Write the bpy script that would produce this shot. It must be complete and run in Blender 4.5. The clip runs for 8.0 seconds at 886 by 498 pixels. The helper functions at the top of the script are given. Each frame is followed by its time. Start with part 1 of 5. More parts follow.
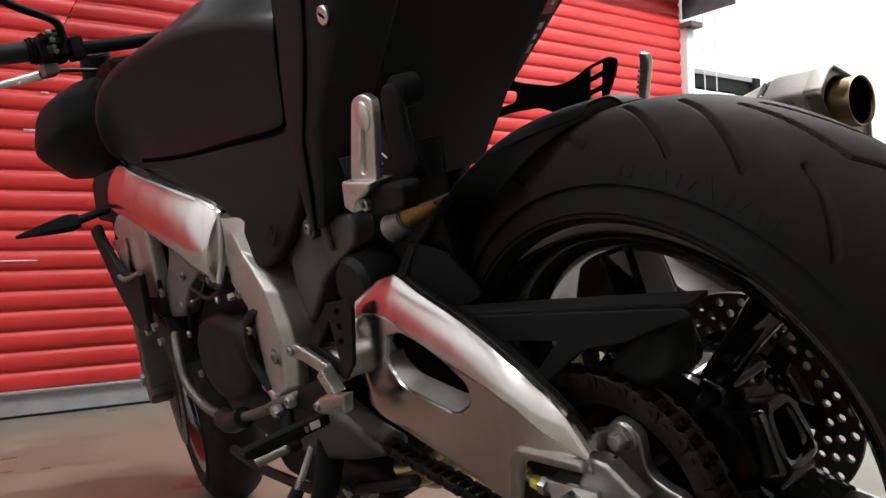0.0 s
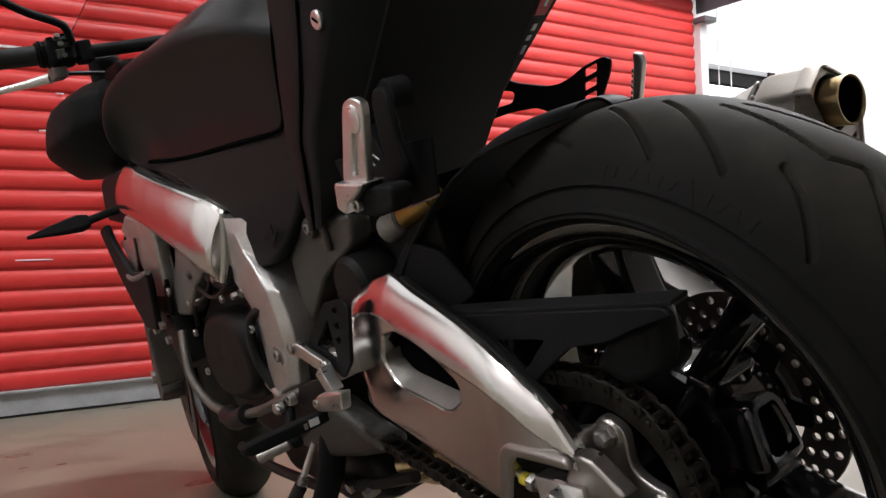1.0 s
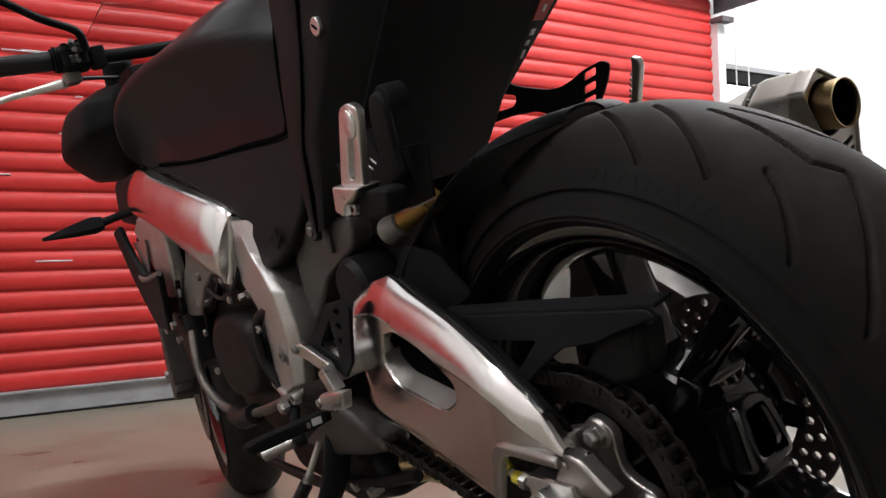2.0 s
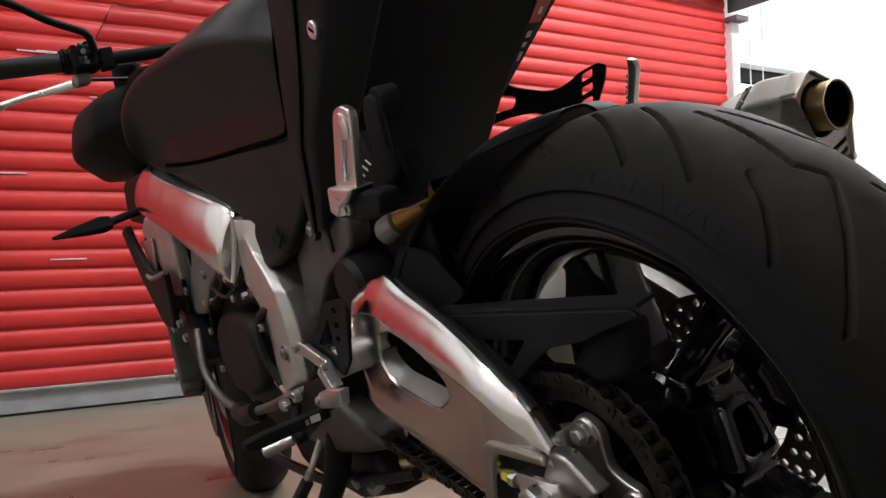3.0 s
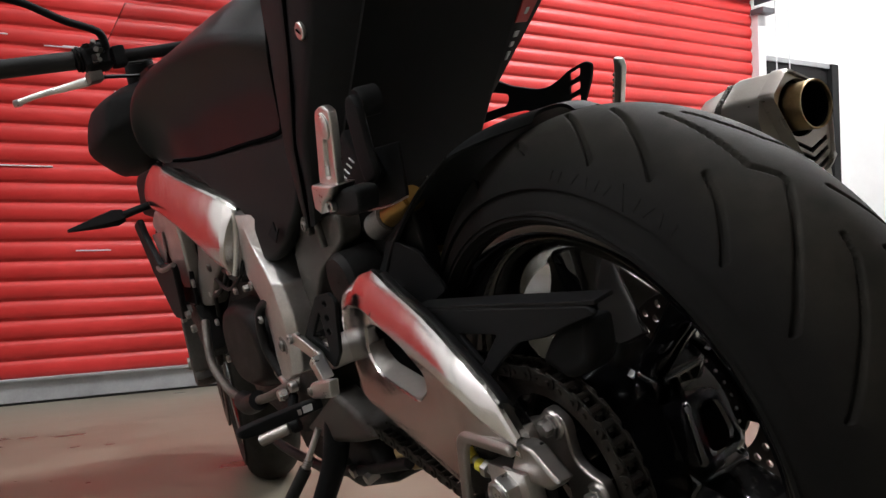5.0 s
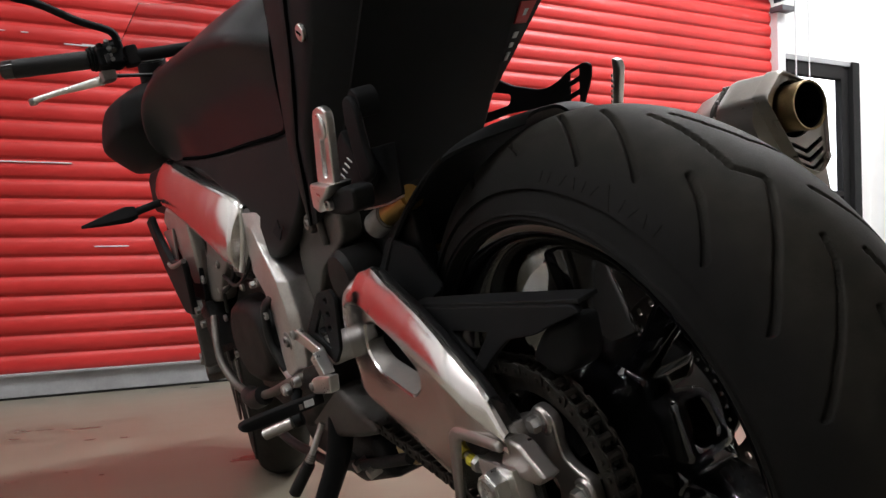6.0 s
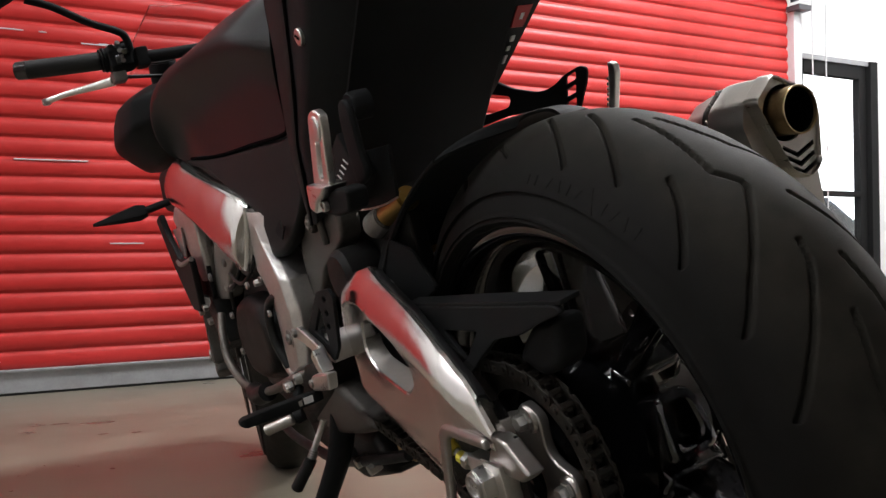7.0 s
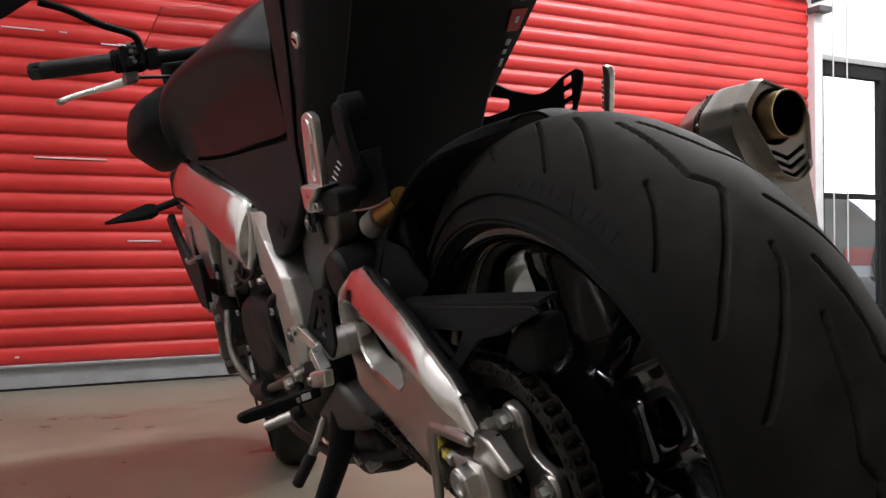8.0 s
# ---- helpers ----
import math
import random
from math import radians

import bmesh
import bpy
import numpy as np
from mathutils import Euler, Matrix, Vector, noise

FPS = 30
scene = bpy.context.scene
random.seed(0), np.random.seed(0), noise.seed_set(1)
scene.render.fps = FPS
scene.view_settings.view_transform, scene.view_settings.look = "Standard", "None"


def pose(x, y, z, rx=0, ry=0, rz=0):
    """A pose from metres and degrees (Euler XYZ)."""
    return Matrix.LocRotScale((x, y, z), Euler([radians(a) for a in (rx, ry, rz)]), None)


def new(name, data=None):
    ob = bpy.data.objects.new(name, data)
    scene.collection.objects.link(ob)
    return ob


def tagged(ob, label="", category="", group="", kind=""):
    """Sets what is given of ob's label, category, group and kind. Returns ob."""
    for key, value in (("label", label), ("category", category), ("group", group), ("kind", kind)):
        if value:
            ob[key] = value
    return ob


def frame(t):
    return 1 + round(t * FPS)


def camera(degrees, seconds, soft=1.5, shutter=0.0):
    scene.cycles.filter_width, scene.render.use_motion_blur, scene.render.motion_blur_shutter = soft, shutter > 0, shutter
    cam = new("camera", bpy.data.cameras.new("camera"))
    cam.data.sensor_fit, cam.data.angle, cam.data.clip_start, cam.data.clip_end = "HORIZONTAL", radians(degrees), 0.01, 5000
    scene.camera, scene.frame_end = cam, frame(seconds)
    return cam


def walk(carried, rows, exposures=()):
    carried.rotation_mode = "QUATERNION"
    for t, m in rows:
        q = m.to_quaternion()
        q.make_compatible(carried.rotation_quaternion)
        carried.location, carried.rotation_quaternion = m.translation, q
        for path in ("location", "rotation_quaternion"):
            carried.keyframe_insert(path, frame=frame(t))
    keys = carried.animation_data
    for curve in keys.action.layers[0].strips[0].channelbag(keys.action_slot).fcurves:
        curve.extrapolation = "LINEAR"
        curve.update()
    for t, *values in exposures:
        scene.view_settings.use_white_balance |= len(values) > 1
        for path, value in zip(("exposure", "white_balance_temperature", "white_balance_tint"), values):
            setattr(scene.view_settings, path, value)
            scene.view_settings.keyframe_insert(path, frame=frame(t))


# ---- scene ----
cam = camera(54, 8.0)
PATH = [
    (0, -0.7823, -0.5229, 0.4784, 91.027, 1.725, -35.877),
    (0.5, -0.7766, -0.5356, 0.4799, 90.877, 1.872, -35.323),
    (1, -0.7691, -0.5479, 0.4809, 90.832, 1.958, -34.692),
    (1.5, -0.7635, -0.5610, 0.4813, 90.874, 1.975, -34.019),
    (3, -0.7446, -0.5948, 0.4817, 90.896, 1.768, -32.273),
    (3.5, -0.7379, -0.6049, 0.4814, 90.787, 1.718, -31.933),
    (4, -0.7301, -0.6163, 0.4836, 90.557, 1.682, -31.481),
    (4.5, -0.7216, -0.6284, 0.4837, 90.486, 1.579, -30.905),
    (6, -0.6976, -0.6659, 0.4842, 90.302, 1.101, -28.882),
    (6.5, -0.6910, -0.6784, 0.4860, 90.209, 0.968, -28.311),
    (7, -0.6827, -0.6927, 0.4864, 90.201, 0.776, -27.689),
    (7.5, -0.6718, -0.7061, 0.4852, 90.275, 0.524, -26.993),
    (8, -0.6600, -0.7204, 0.4865, 90.215, 0.305, -26.250),
]
walk(cam, [(t, pose(*v)) for t, *v in PATH])


# ---- world, light and exposure ----
world = bpy.data.worlds.new("world")
scene.world = world
world.use_nodes = True
sky = world.node_tree.nodes.new("ShaderNodeTexSky")
sky.sky_type, sky.sun_disc = "NISHITA", False
sky.sun_elevation, sky.sun_rotation = radians(40), radians(150)
world.node_tree.links.new(sky.outputs[0], world.node_tree.nodes["Background"].inputs[0])
world.node_tree.nodes["Background"].inputs[1].default_value = 0.12

LAMPS = [(-2.9, 1.25, 48), (-1.9, -0.6, 20), (0.8, 0.9, 74), (2.9, 1.4, 140), (-1.6, -4.6, 3)]


def area_lamp(x, y, z, sx, sy, power, colour):
    lamp = bpy.data.lights.new("lamp_light", "AREA")
    lamp.shape, lamp.size, lamp.size_y, lamp.energy, lamp.color = "RECTANGLE", sx, sy, power, colour
    ob = new("lamp_light", lamp)
    ob.matrix_world = pose(x, y, z)
    return ob


scene.view_settings.exposure = 0.0


# ---- materials ----
def material(name, colour, rough=0.5, metal=0.0, var=0.15, scale=30.0, bump=0.0, bscale=300.0, coat=0.0, stretch=(1, 1, 1),
             rvar=0.08, spec=0.5, other=None, spread=(0.35, 0.7), detail=4.0):
    """A procedural surface: two scales of colour noise, uneven gloss and a fine relief."""
    m = bpy.data.materials.new(name)
    m.use_nodes = True
    nt, nodes = m.node_tree, m.node_tree.nodes
    link = nt.links.new
    bsdf = nodes["Principled BSDF"]
    coord = nodes.new("ShaderNodeTexCoord")
    mapping = nodes.new("ShaderNodeMapping")
    mapping.inputs["Scale"].default_value = stretch
    link(coord.outputs["Object"], mapping.inputs[0])

    def noise_at(s, detail=4.0):
        n = nodes.new("ShaderNodeTexNoise")
        n.inputs["Scale"].default_value, n.inputs["Detail"].default_value = s, detail
        link(mapping.outputs[0], n.inputs["Vector"])
        return n

    big, small = noise_at(scale, detail), noise_at(scale * 9, detail)
    mixed = nodes.new("ShaderNodeMath")
    mixed.operation = "MULTIPLY_ADD"
    mixed.inputs[1].default_value = 0.35
    link(small.outputs[0], mixed.inputs[0])
    scaled = nodes.new("ShaderNodeMath")
    scaled.operation = "MULTIPLY"
    scaled.inputs[1].default_value = 0.65
    link(big.outputs[0], scaled.inputs[0])
    link(scaled.outputs[0], mixed.inputs[2])
    ramp = nodes.new("ShaderNodeValToRGB")
    ramp.color_ramp.elements[0].position, ramp.color_ramp.elements[1].position = spread
    second = other or tuple(min(1, c * (1 + var)) for c in colour)
    first = colour if other else tuple(c * (1 - var) for c in colour)
    ramp.color_ramp.elements[0].color, ramp.color_ramp.elements[1].color = (*first, 1), (*second, 1)
    link(mixed.outputs[0], ramp.inputs[0])
    link(ramp.outputs[0], bsdf.inputs["Base Color"])
    rough_map = nodes.new("ShaderNodeMapRange")
    rough_map.inputs["To Min"].default_value = max(0.02, rough - rvar)
    rough_map.inputs["To Max"].default_value = min(1, rough + rvar)
    rough_map.inputs["From Min"].default_value, rough_map.inputs["From Max"].default_value = 0.3, 0.7
    link(mixed.outputs[0], rough_map.inputs[0])
    link(rough_map.outputs[0], bsdf.inputs["Roughness"])
    bsdf.inputs["Metallic"].default_value = metal
    bsdf.inputs["Specular IOR Level"].default_value = spec
    bsdf.inputs["Coat Weight"].default_value = coat
    bsdf.inputs["Coat Roughness"].default_value = 0.05
    if bump:
        b = nodes.new("ShaderNodeBump")
        b.inputs["Strength"].default_value, b.inputs["Distance"].default_value = bump, 0.002
        link(noise_at(bscale, 3).outputs[0], b.inputs["Height"])
        link(b.outputs[0], bsdf.inputs["Normal"])
    return m


def glass_material(name, colour=(1, 1, 1)):
    m = bpy.data.materials.new(name)
    m.use_nodes = True
    b = m.node_tree.nodes["Principled BSDF"]
    b.inputs["Base Color"].default_value = (*colour, 1)
    b.inputs["Roughness"].default_value, b.inputs["IOR"].default_value = 0.02, 1.45
    b.inputs["Transmission Weight"].default_value = 1.0
    return m


def glow_material(name, colour, strength):
    m = bpy.data.materials.new(name)
    m.use_nodes = True
    b = m.node_tree.nodes["Principled BSDF"]
    b.inputs["Emission Color"].default_value, b.inputs["Emission Strength"].default_value = (*colour, 1), strength
    return m


RED = material("red_enamel", (0.46, 0.026, 0.024), 0.40, var=0.14, scale=2.5, bump=0.05, bscale=60, rvar=0.1, spec=0.36)
GREY_WALL = material("dark_grey_block_paint", (0.16, 0.16, 0.155), 0.8, var=0.08, scale=2, bump=0.3, bscale=60)
PALE_STEEL = material("pale_grey_steel", (0.62, 0.63, 0.64), 0.5, 0.2, var=0.08, scale=12, bump=0.1, bscale=90)
GALV = material("galvanised_steel", (0.36, 0.37, 0.38), 0.5, 0.4, var=0.15, scale=12, bump=0.1, bscale=90)
DARK_STEEL = material("dark_steel", (0.10, 0.10, 0.11), 0.5, 0.5, scale=15, bump=0.1)
WHITE = material("white_wall_paint", (0.80, 0.80, 0.79), 0.65, var=0.03, scale=2, bump=0.25, bscale=120)
CEILING = material("white_ceiling_paint", (0.76, 0.76, 0.75), 0.8, var=0.03, scale=2, bump=0.2, bscale=80)
CONCRETE = material("stained_concrete", (0.090, 0.078, 0.057), 0.34, other=(0.215, 0.195, 0.150), scale=1.3, bump=0.03, bscale=90, rvar=0.13,
                    spread=(0.34, 0.64), detail=12.0, stretch=(.55, 1.2, 1))
ASPHALT = material("asphalt", (0.055, 0.055, 0.058), 0.9, var=0.3, scale=4, bump=0.4, bscale=80)
RUBBER = material("tyre_rubber", (0.0086, 0.0082, 0.0077), 0.66, var=0.28, scale=6, bump=0.12, bscale=900, rvar=0.08, spec=0.09, detail=9.0)
RUBBER_SIDE = material("grip_rubber", (0.014, 0.014, 0.014), 0.7, var=0.2, scale=40, bump=0.2, bscale=1400)
GLOSS = material("gloss_black_enamel", (0.004, 0.004, 0.0045), 0.07, var=0.2, scale=9, rvar=0.03, coat=0.8)
SATIN = material("satin_black_plastic", (0.0100, 0.0099, 0.0102), 0.58, var=0.10, scale=2, rvar=0.04, spec=0.18, spread=(0.1, 0.9), detail=3.0)
TANK = material("dark_grey_tank_lacquer", (0.0140, 0.0143, 0.0158), 0.46, var=0.05, scale=1.5, rvar=0.02, spec=0.10, coat=0.26, spread=(0.1, 0.9), detail=1.0)
MATTE = material("matte_black_plastic", (0.0135, 0.0140, 0.0146), 0.58, var=0.18, scale=9, bump=0.05, bscale=1600, spec=0.07, rvar=0.06)
ENGINE = material("black_cast_engine", (0.0085, 0.0083, 0.008), 0.46, 0.0, var=0.3, scale=22, bump=0.35, bscale=700, spec=0.16)
POLISHED = material("polished_aluminium", (0.76, 0.735, 0.715), 0.17, 1.0, var=0.06, scale=9, bump=0.02, bscale=700, stretch=(1, 5, 1), rvar=0.05, detail=7.0)
CAST = material("cast_aluminium", (0.62, 0.60, 0.58), 0.38, 0.95, var=0.16, scale=26, bump=0.25, bscale=900)
DULL = material("dull_cast_aluminium", (0.27, 0.255, 0.24), 0.5, 0.85, var=0.2, scale=24, bump=0.3, bscale=800)
DARK_CAST = material("oily_dark_casting", (0.095, 0.088, 0.080), 0.5, 0.6, var=0.35, scale=18, bump=0.4, bscale=600)
OILY = material("oily_grey_casting", (0.15, 0.135, 0.12), 0.48, 0.75, var=0.35, scale=20, bump=0.4, bscale=500)
SATIN_ALU = material("satin_aluminium", (0.40, 0.375, 0.355), 0.36, 1.0, var=0.10, scale=14, bump=0.03, bscale=900)
MACHINED = material("machined_aluminium", (0.74, 0.73, 0.71), 0.32, 1.0, var=0.07, scale=40, bump=0.05, bscale=1200)
STEEL = material("zinc_steel", (0.50, 0.49, 0.47), 0.35, 1.0, var=0.2, scale=60)
CHAIN = material("oily_chain_steel", (0.036, 0.028, 0.022), 0.52, 0.7, other=(0.017, 0.018, 0.016), scale=60, bump=0.2)
GOLD = material("gold_anodised", (0.42, 0.27, 0.08), 0.36, 1.0, var=0.15, scale=40)
TITAN = material("titanium_muffler", (0.52, 0.495, 0.455), 0.33, 0.9, var=0.08, scale=14, bump=0.06, bscale=800, stretch=(1, 1, 5))
BRONZE = material("heat_tinted_steel", (0.40, 0.29, 0.15), 0.33, 1.0, var=0.25, scale=30)
# soot black; also colours the sheets that draw shade inside openings
SOOT_SHADE = material("soot_and_shade_black", (0.004, 0.004, 0.0042), 0.9, var=0.4, scale=40, spec=0.0)
DISC = material("brake_disc_steel", (0.12, 0.105, 0.095), 0.5, 0.9, var=0.25, scale=50)
HOSE = material("black_rubber_hose", (0.009, 0.009, 0.009), 0.5, var=0.2, scale=50, spec=0.3)
DECAL = material("white_print", (0.62, 0.62, 0.62), 0.5, var=0.05)
RED_DECAL = material("red_print", (0.45, 0.03, 0.03), 0.5, var=0.1)
YELLOW = material("yellow_paint_mark", (0.65, 0.55, 0.04), 0.5, var=0.1)
GLASS = glass_material("clear_glass")
SCREEN = glass_material("smoked_screen", (0.85, 0.8, 0.8))
LIGHT_TUBE = glow_material("lamp_diffuser", (0.98, 0.98, 1.0), 12.0)



def dusty_tread(m, dust):
    """Pale road dust on the middle of the tread, uneven along it; the sidewalls stay dark."""
    nt, nodes = m.node_tree, m.node_tree.nodes
    link = nt.links.new
    bsdf = nodes["Principled BSDF"]
    before = bsdf.inputs["Base Color"].links[0].from_socket
    coord, split = nodes.new("ShaderNodeTexCoord"), nodes.new("ShaderNodeSeparateXYZ")
    link(coord.outputs["Object"], split.inputs[0])
    side = nodes.new("ShaderNodeMath")
    side.operation = "ABSOLUTE"
    link(split.outputs[0], side.inputs[0])
    band = nodes.new("ShaderNodeMapRange")
    band.interpolation_type = "SMOOTHSTEP"
    band.inputs["From Min"].default_value, band.inputs["From Max"].default_value = 0.088, 0.035
    link(side.outputs[0], band.inputs[0])
    speck = nodes.new("ShaderNodeTexNoise")
    speck.inputs["Scale"].default_value, speck.inputs["Detail"].default_value = 38, 8
    link(coord.outputs["Object"], speck.inputs["Vector"])
    amount = nodes.new("ShaderNodeMath")
    amount.operation = "MULTIPLY"
    link(band.outputs[0], amount.inputs[0])
    link(speck.outputs[0], amount.inputs[1])
    mix = nodes.new("ShaderNodeMix")
    mix.data_type = "RGBA"
    link(amount.outputs[0], mix.inputs["Factor"])
    link(before, mix.inputs["A"])
    mix.inputs["B"].default_value = (*dust, 1)
    link(mix.outputs["Result"], bsdf.inputs["Base Color"])


TANK.node_tree.nodes["Principled BSDF"].inputs["Coat Roughness"].default_value = 0.09
dusty_tread(RUBBER, (0.040, 0.0362, 0.0290))


# ---- mesh helpers ----
def finish(ob, mat, parent, label, angle, flat=True):
    me = ob.data
    me.materials.clear()
    me.materials.append(mat)
    me.polygons.foreach_set("use_smooth", [True] * len(me.polygons))
    me.set_sharp_from_angle(angle=radians(angle))
    if flat and 20 < len(me.polygons) < 9000 and me.users == 1:
        ob.modifiers.new("flat faces", "WEIGHTED_NORMAL").keep_sharp = True
    if parent is not None:
        ob.parent = parent
    if label:
        ob["label"] = label
    return ob


def part(name, shape, mat, parent=None, label="", angle=35, flat=True):
    """Links a bmesh or mesh as one object under a thing or a part."""
    if isinstance(shape, bmesh.types.BMesh):
        me = bpy.data.meshes.new(name)
        bmesh.ops.recalc_face_normals(shape, faces=shape.faces)
        shape.to_mesh(me)
        shape.free()
    else:
        me = shape
        me.name = name
    return finish(new(name, me), mat, parent, label, angle, flat)


def thing(name, label, category, m=None, group="", kind=""):
    ob = new(name)
    ob.empty_display_size = 0.1
    if m is not None:
        ob.matrix_world = m
    return tagged(ob, label, category, group, kind)


def raw(verts, faces):
    me = bpy.data.meshes.new("raw")
    me.from_pydata([tuple(v) for v in verts], [], faces)
    me.update()
    return me


def box(centre, size, bevel=0.0, turn=(0, 0, 0), segs=2, bm=None):
    bm = bm or bmesh.new()
    made = bmesh.ops.create_cube(bm, size=1, matrix=pose(*centre, *turn) @ Matrix.Diagonal((*size, 1)))
    if bevel:
        edges = {e for v in made["verts"] for e in v.link_edges}
        bmesh.ops.bevel(bm, geom=list(edges), offset=bevel, segments=segs, affect="EDGES", profile=0.6)
    return bm


def rod(a, b, r, r2=None, segs=20, bevel=0.0, bm=None):
    bm = bm or bmesh.new()
    a, b = Vector(a), Vector(b)
    m = Matrix.Translation((a + b) / 2) @ (b - a).to_track_quat("Z", "Y").to_matrix().to_4x4()
    made = bmesh.ops.create_cone(bm, cap_ends=True, segments=segs, radius1=r, radius2=r if r2 is None else r2, depth=(b - a).length, matrix=m)
    if bevel:
        rims = [e for e in {e for v in made["verts"] for e in v.link_edges} if any(len(f.verts) > 4 for f in e.link_faces)]
        bmesh.ops.bevel(bm, geom=rims, offset=bevel, segments=2, affect="EDGES")
    return bm


def lathe(profile, centre=(0, 0, 0), segs=64, closed=False):
    """Turns (radius, x) round the x axis through centre."""
    n, verts, faces = len(profile), [], []
    for i in range(segs):
        a = 2 * math.pi * i / segs
        for r, x in profile:
            verts.append((centre[0] + x, centre[1] + r * math.cos(a), centre[2] + r * math.sin(a)))
    for i in range(segs):
        j = (i + 1) % segs
        for k in range(n if closed else n - 1):
            l = (k + 1) % n
            faces.append((i * n + k, i * n + l, j * n + l, j * n + k))
    bm = bmesh.new()
    me = raw(verts, faces)
    bm.from_mesh(me)
    bpy.data.meshes.remove(me)
    bmesh.ops.remove_doubles(bm, verts=bm.verts, dist=1e-5)
    return bm


def rounded(points, r, steps=4):
    """Rounds the corners of a closed outline; a point may bring its own radius."""
    out, n = [], len(points)
    for i in range(n):
        p = Vector(points[i][:2])
        rad = points[i][2] if len(points[i]) > 2 else r
        a, b = Vector(points[i - 1][:2]) - p, Vector(points[(i + 1) % n][:2]) - p
        d = min(rad, a.length * 0.48, b.length * 0.48)
        if d < 1e-4:
            out.append(p)
            continue
        s, e = p + a.normalized() * d, p + b.normalized() * d
        for k in range(steps + 1):
            t = k / steps
            out.append((1 - t) ** 2 * s + 2 * t * (1 - t) * p + t * t * e)
    return out


def plate(outline, thick, holes=(), bevel=0.002, r=0.006, res=2, m=None):
    """A flat plate with rounded outline and holes, in its own xy plane, centred on z = 0."""
    cu = bpy.data.curves.new("plate", "CURVE")
    cu.dimensions, cu.fill_mode = "2D", "BOTH"
    bevel = min(bevel, thick * 0.45)
    cu.extrude, cu.bevel_depth, cu.bevel_resolution, cu.offset = thick / 2 - bevel, bevel, res, -bevel
    for ring in (outline, *holes):
        pts = rounded(ring, r)
        sp = cu.splines.new("POLY")
        sp.points.add(len(pts) - 1)
        for q, p in zip(sp.points, pts):
            q.co = (p[0], p[1], 0, 1)
        sp.use_cyclic_u = True
    ob = bpy.data.objects.new("plate", cu)
    me = bpy.data.meshes.new_from_object(ob)
    bpy.data.objects.remove(ob)
    bpy.data.curves.remove(cu)
    bm = bmesh.new()
    bm.from_mesh(me)
    bpy.data.meshes.remove(me)
    bmesh.ops.remove_doubles(bm, verts=bm.verts, dist=1e-5)
    if m is not None:
        bm.transform(m)
    return bm


SIDE = Matrix(((0, 0, 1, 0), (1, 0, 0, 0), (0, 1, 0, 0), (0, 0, 0, 1)))


def side_plate(outline, x, thick, holes=(), bevel=0.002, r=0.006, res=2, turn=None):
    """A plate that lies in a (y, z) plane of the machine at x; turn: degrees about y and z through its middle."""
    m = Matrix.Translation((x, 0, 0)) @ SIDE
    if turn:
        cy = sum(p[0] for p in outline) / len(outline)
        cz = sum(p[1] for p in outline) / len(outline)
        mid = Matrix.Translation((x, cy, cz))
        m = mid @ pose(0, 0, 0, 0, turn[0], turn[1]) @ mid.inverted() @ m
    return plate(outline, thick, holes, bevel, r, res, m)


def smooth_path(points, steps=8):
    """A Catmull-Rom line through the points."""
    p = [Vector(q) for q in points]
    p = [p[0] * 2 - p[1], *p, p[-1] * 2 - p[-2]]
    out = []
    for i in range(1, len(p) - 2):
        for k in range(steps):
            t = k / steps
            out.append(0.5 * (2 * p[i] + (p[i + 1] - p[i - 1]) * t + (2 * p[i - 1] - 5 * p[i] + 4 * p[i + 1] - p[i + 2]) * t * t
                              + (3 * p[i] - p[i - 1] - 3 * p[i + 1] + p[i + 2]) * t ** 3))
    return out + [p[-2]]


def tube(points, r, segs=12, smooth=True, radii=None):
    path = smooth_path(points) if smooth else [Vector(q) for q in points]
    verts, faces, up = [], [], None
    for i, p in enumerate(path):
        d = (path[min(i + 1, len(path) - 1)] - path[max(i - 1, 0)]).normalized()
        if up is None:
            up = d.orthogonal().normalized()
        up = (up - d * up.dot(d)).normalized()
        side = d.cross(up)
        rr = r
        if radii:
            f = i / (len(path) - 1) * (len(radii) - 1)
            k = min(int(f), len(radii) - 2)
            rr = radii[k] + (radii[k + 1] - radii[k]) * (f - k)
        for k in range(segs):
            a = 2 * math.pi * k / segs
            verts.append(p + up * rr * math.cos(a) + side * rr * math.sin(a))
    for i in range(len(path) - 1):
        for k in range(segs):
            l = (k + 1) % segs
            faces.append((i * segs + k, i * segs + l, (i + 1) * segs + l, (i + 1) * segs + k))
    faces.append(tuple(range(segs - 1, -1, -1)))
    faces.append(tuple(range((len(path) - 1) * segs, len(path) * segs)))
    bm = bmesh.new()
    me = raw(verts, faces)
    bm.from_mesh(me)
    bpy.data.meshes.remove(me)
    return bm


def loft(rings, closed=True, caps=True, thick=0.0):
    """A skin over rings of equal length."""
    n, verts, faces = len(rings[0]), [v for ring in rings for v in ring], []
    for i in range(len(rings) - 1):
        for k in range(n if closed else n - 1):
            l = (k + 1) % n
            faces.append((i * n + k, i * n + l, (i + 1) * n + l, (i + 1) * n + k))
    if caps and closed:
        faces.append(tuple(range(n - 1, -1, -1)))
        faces.append(tuple(range((len(rings) - 1) * n, len(rings) * n)))
    bm = bmesh.new()
    me = raw(verts, faces)
    bm.from_mesh(me)
    bpy.data.meshes.remove(me)
    bmesh.ops.recalc_face_normals(bm, faces=bm.faces)
    if thick:
        bmesh.ops.solidify(bm, geom=bm.faces[:], thickness=thick)
    return bm


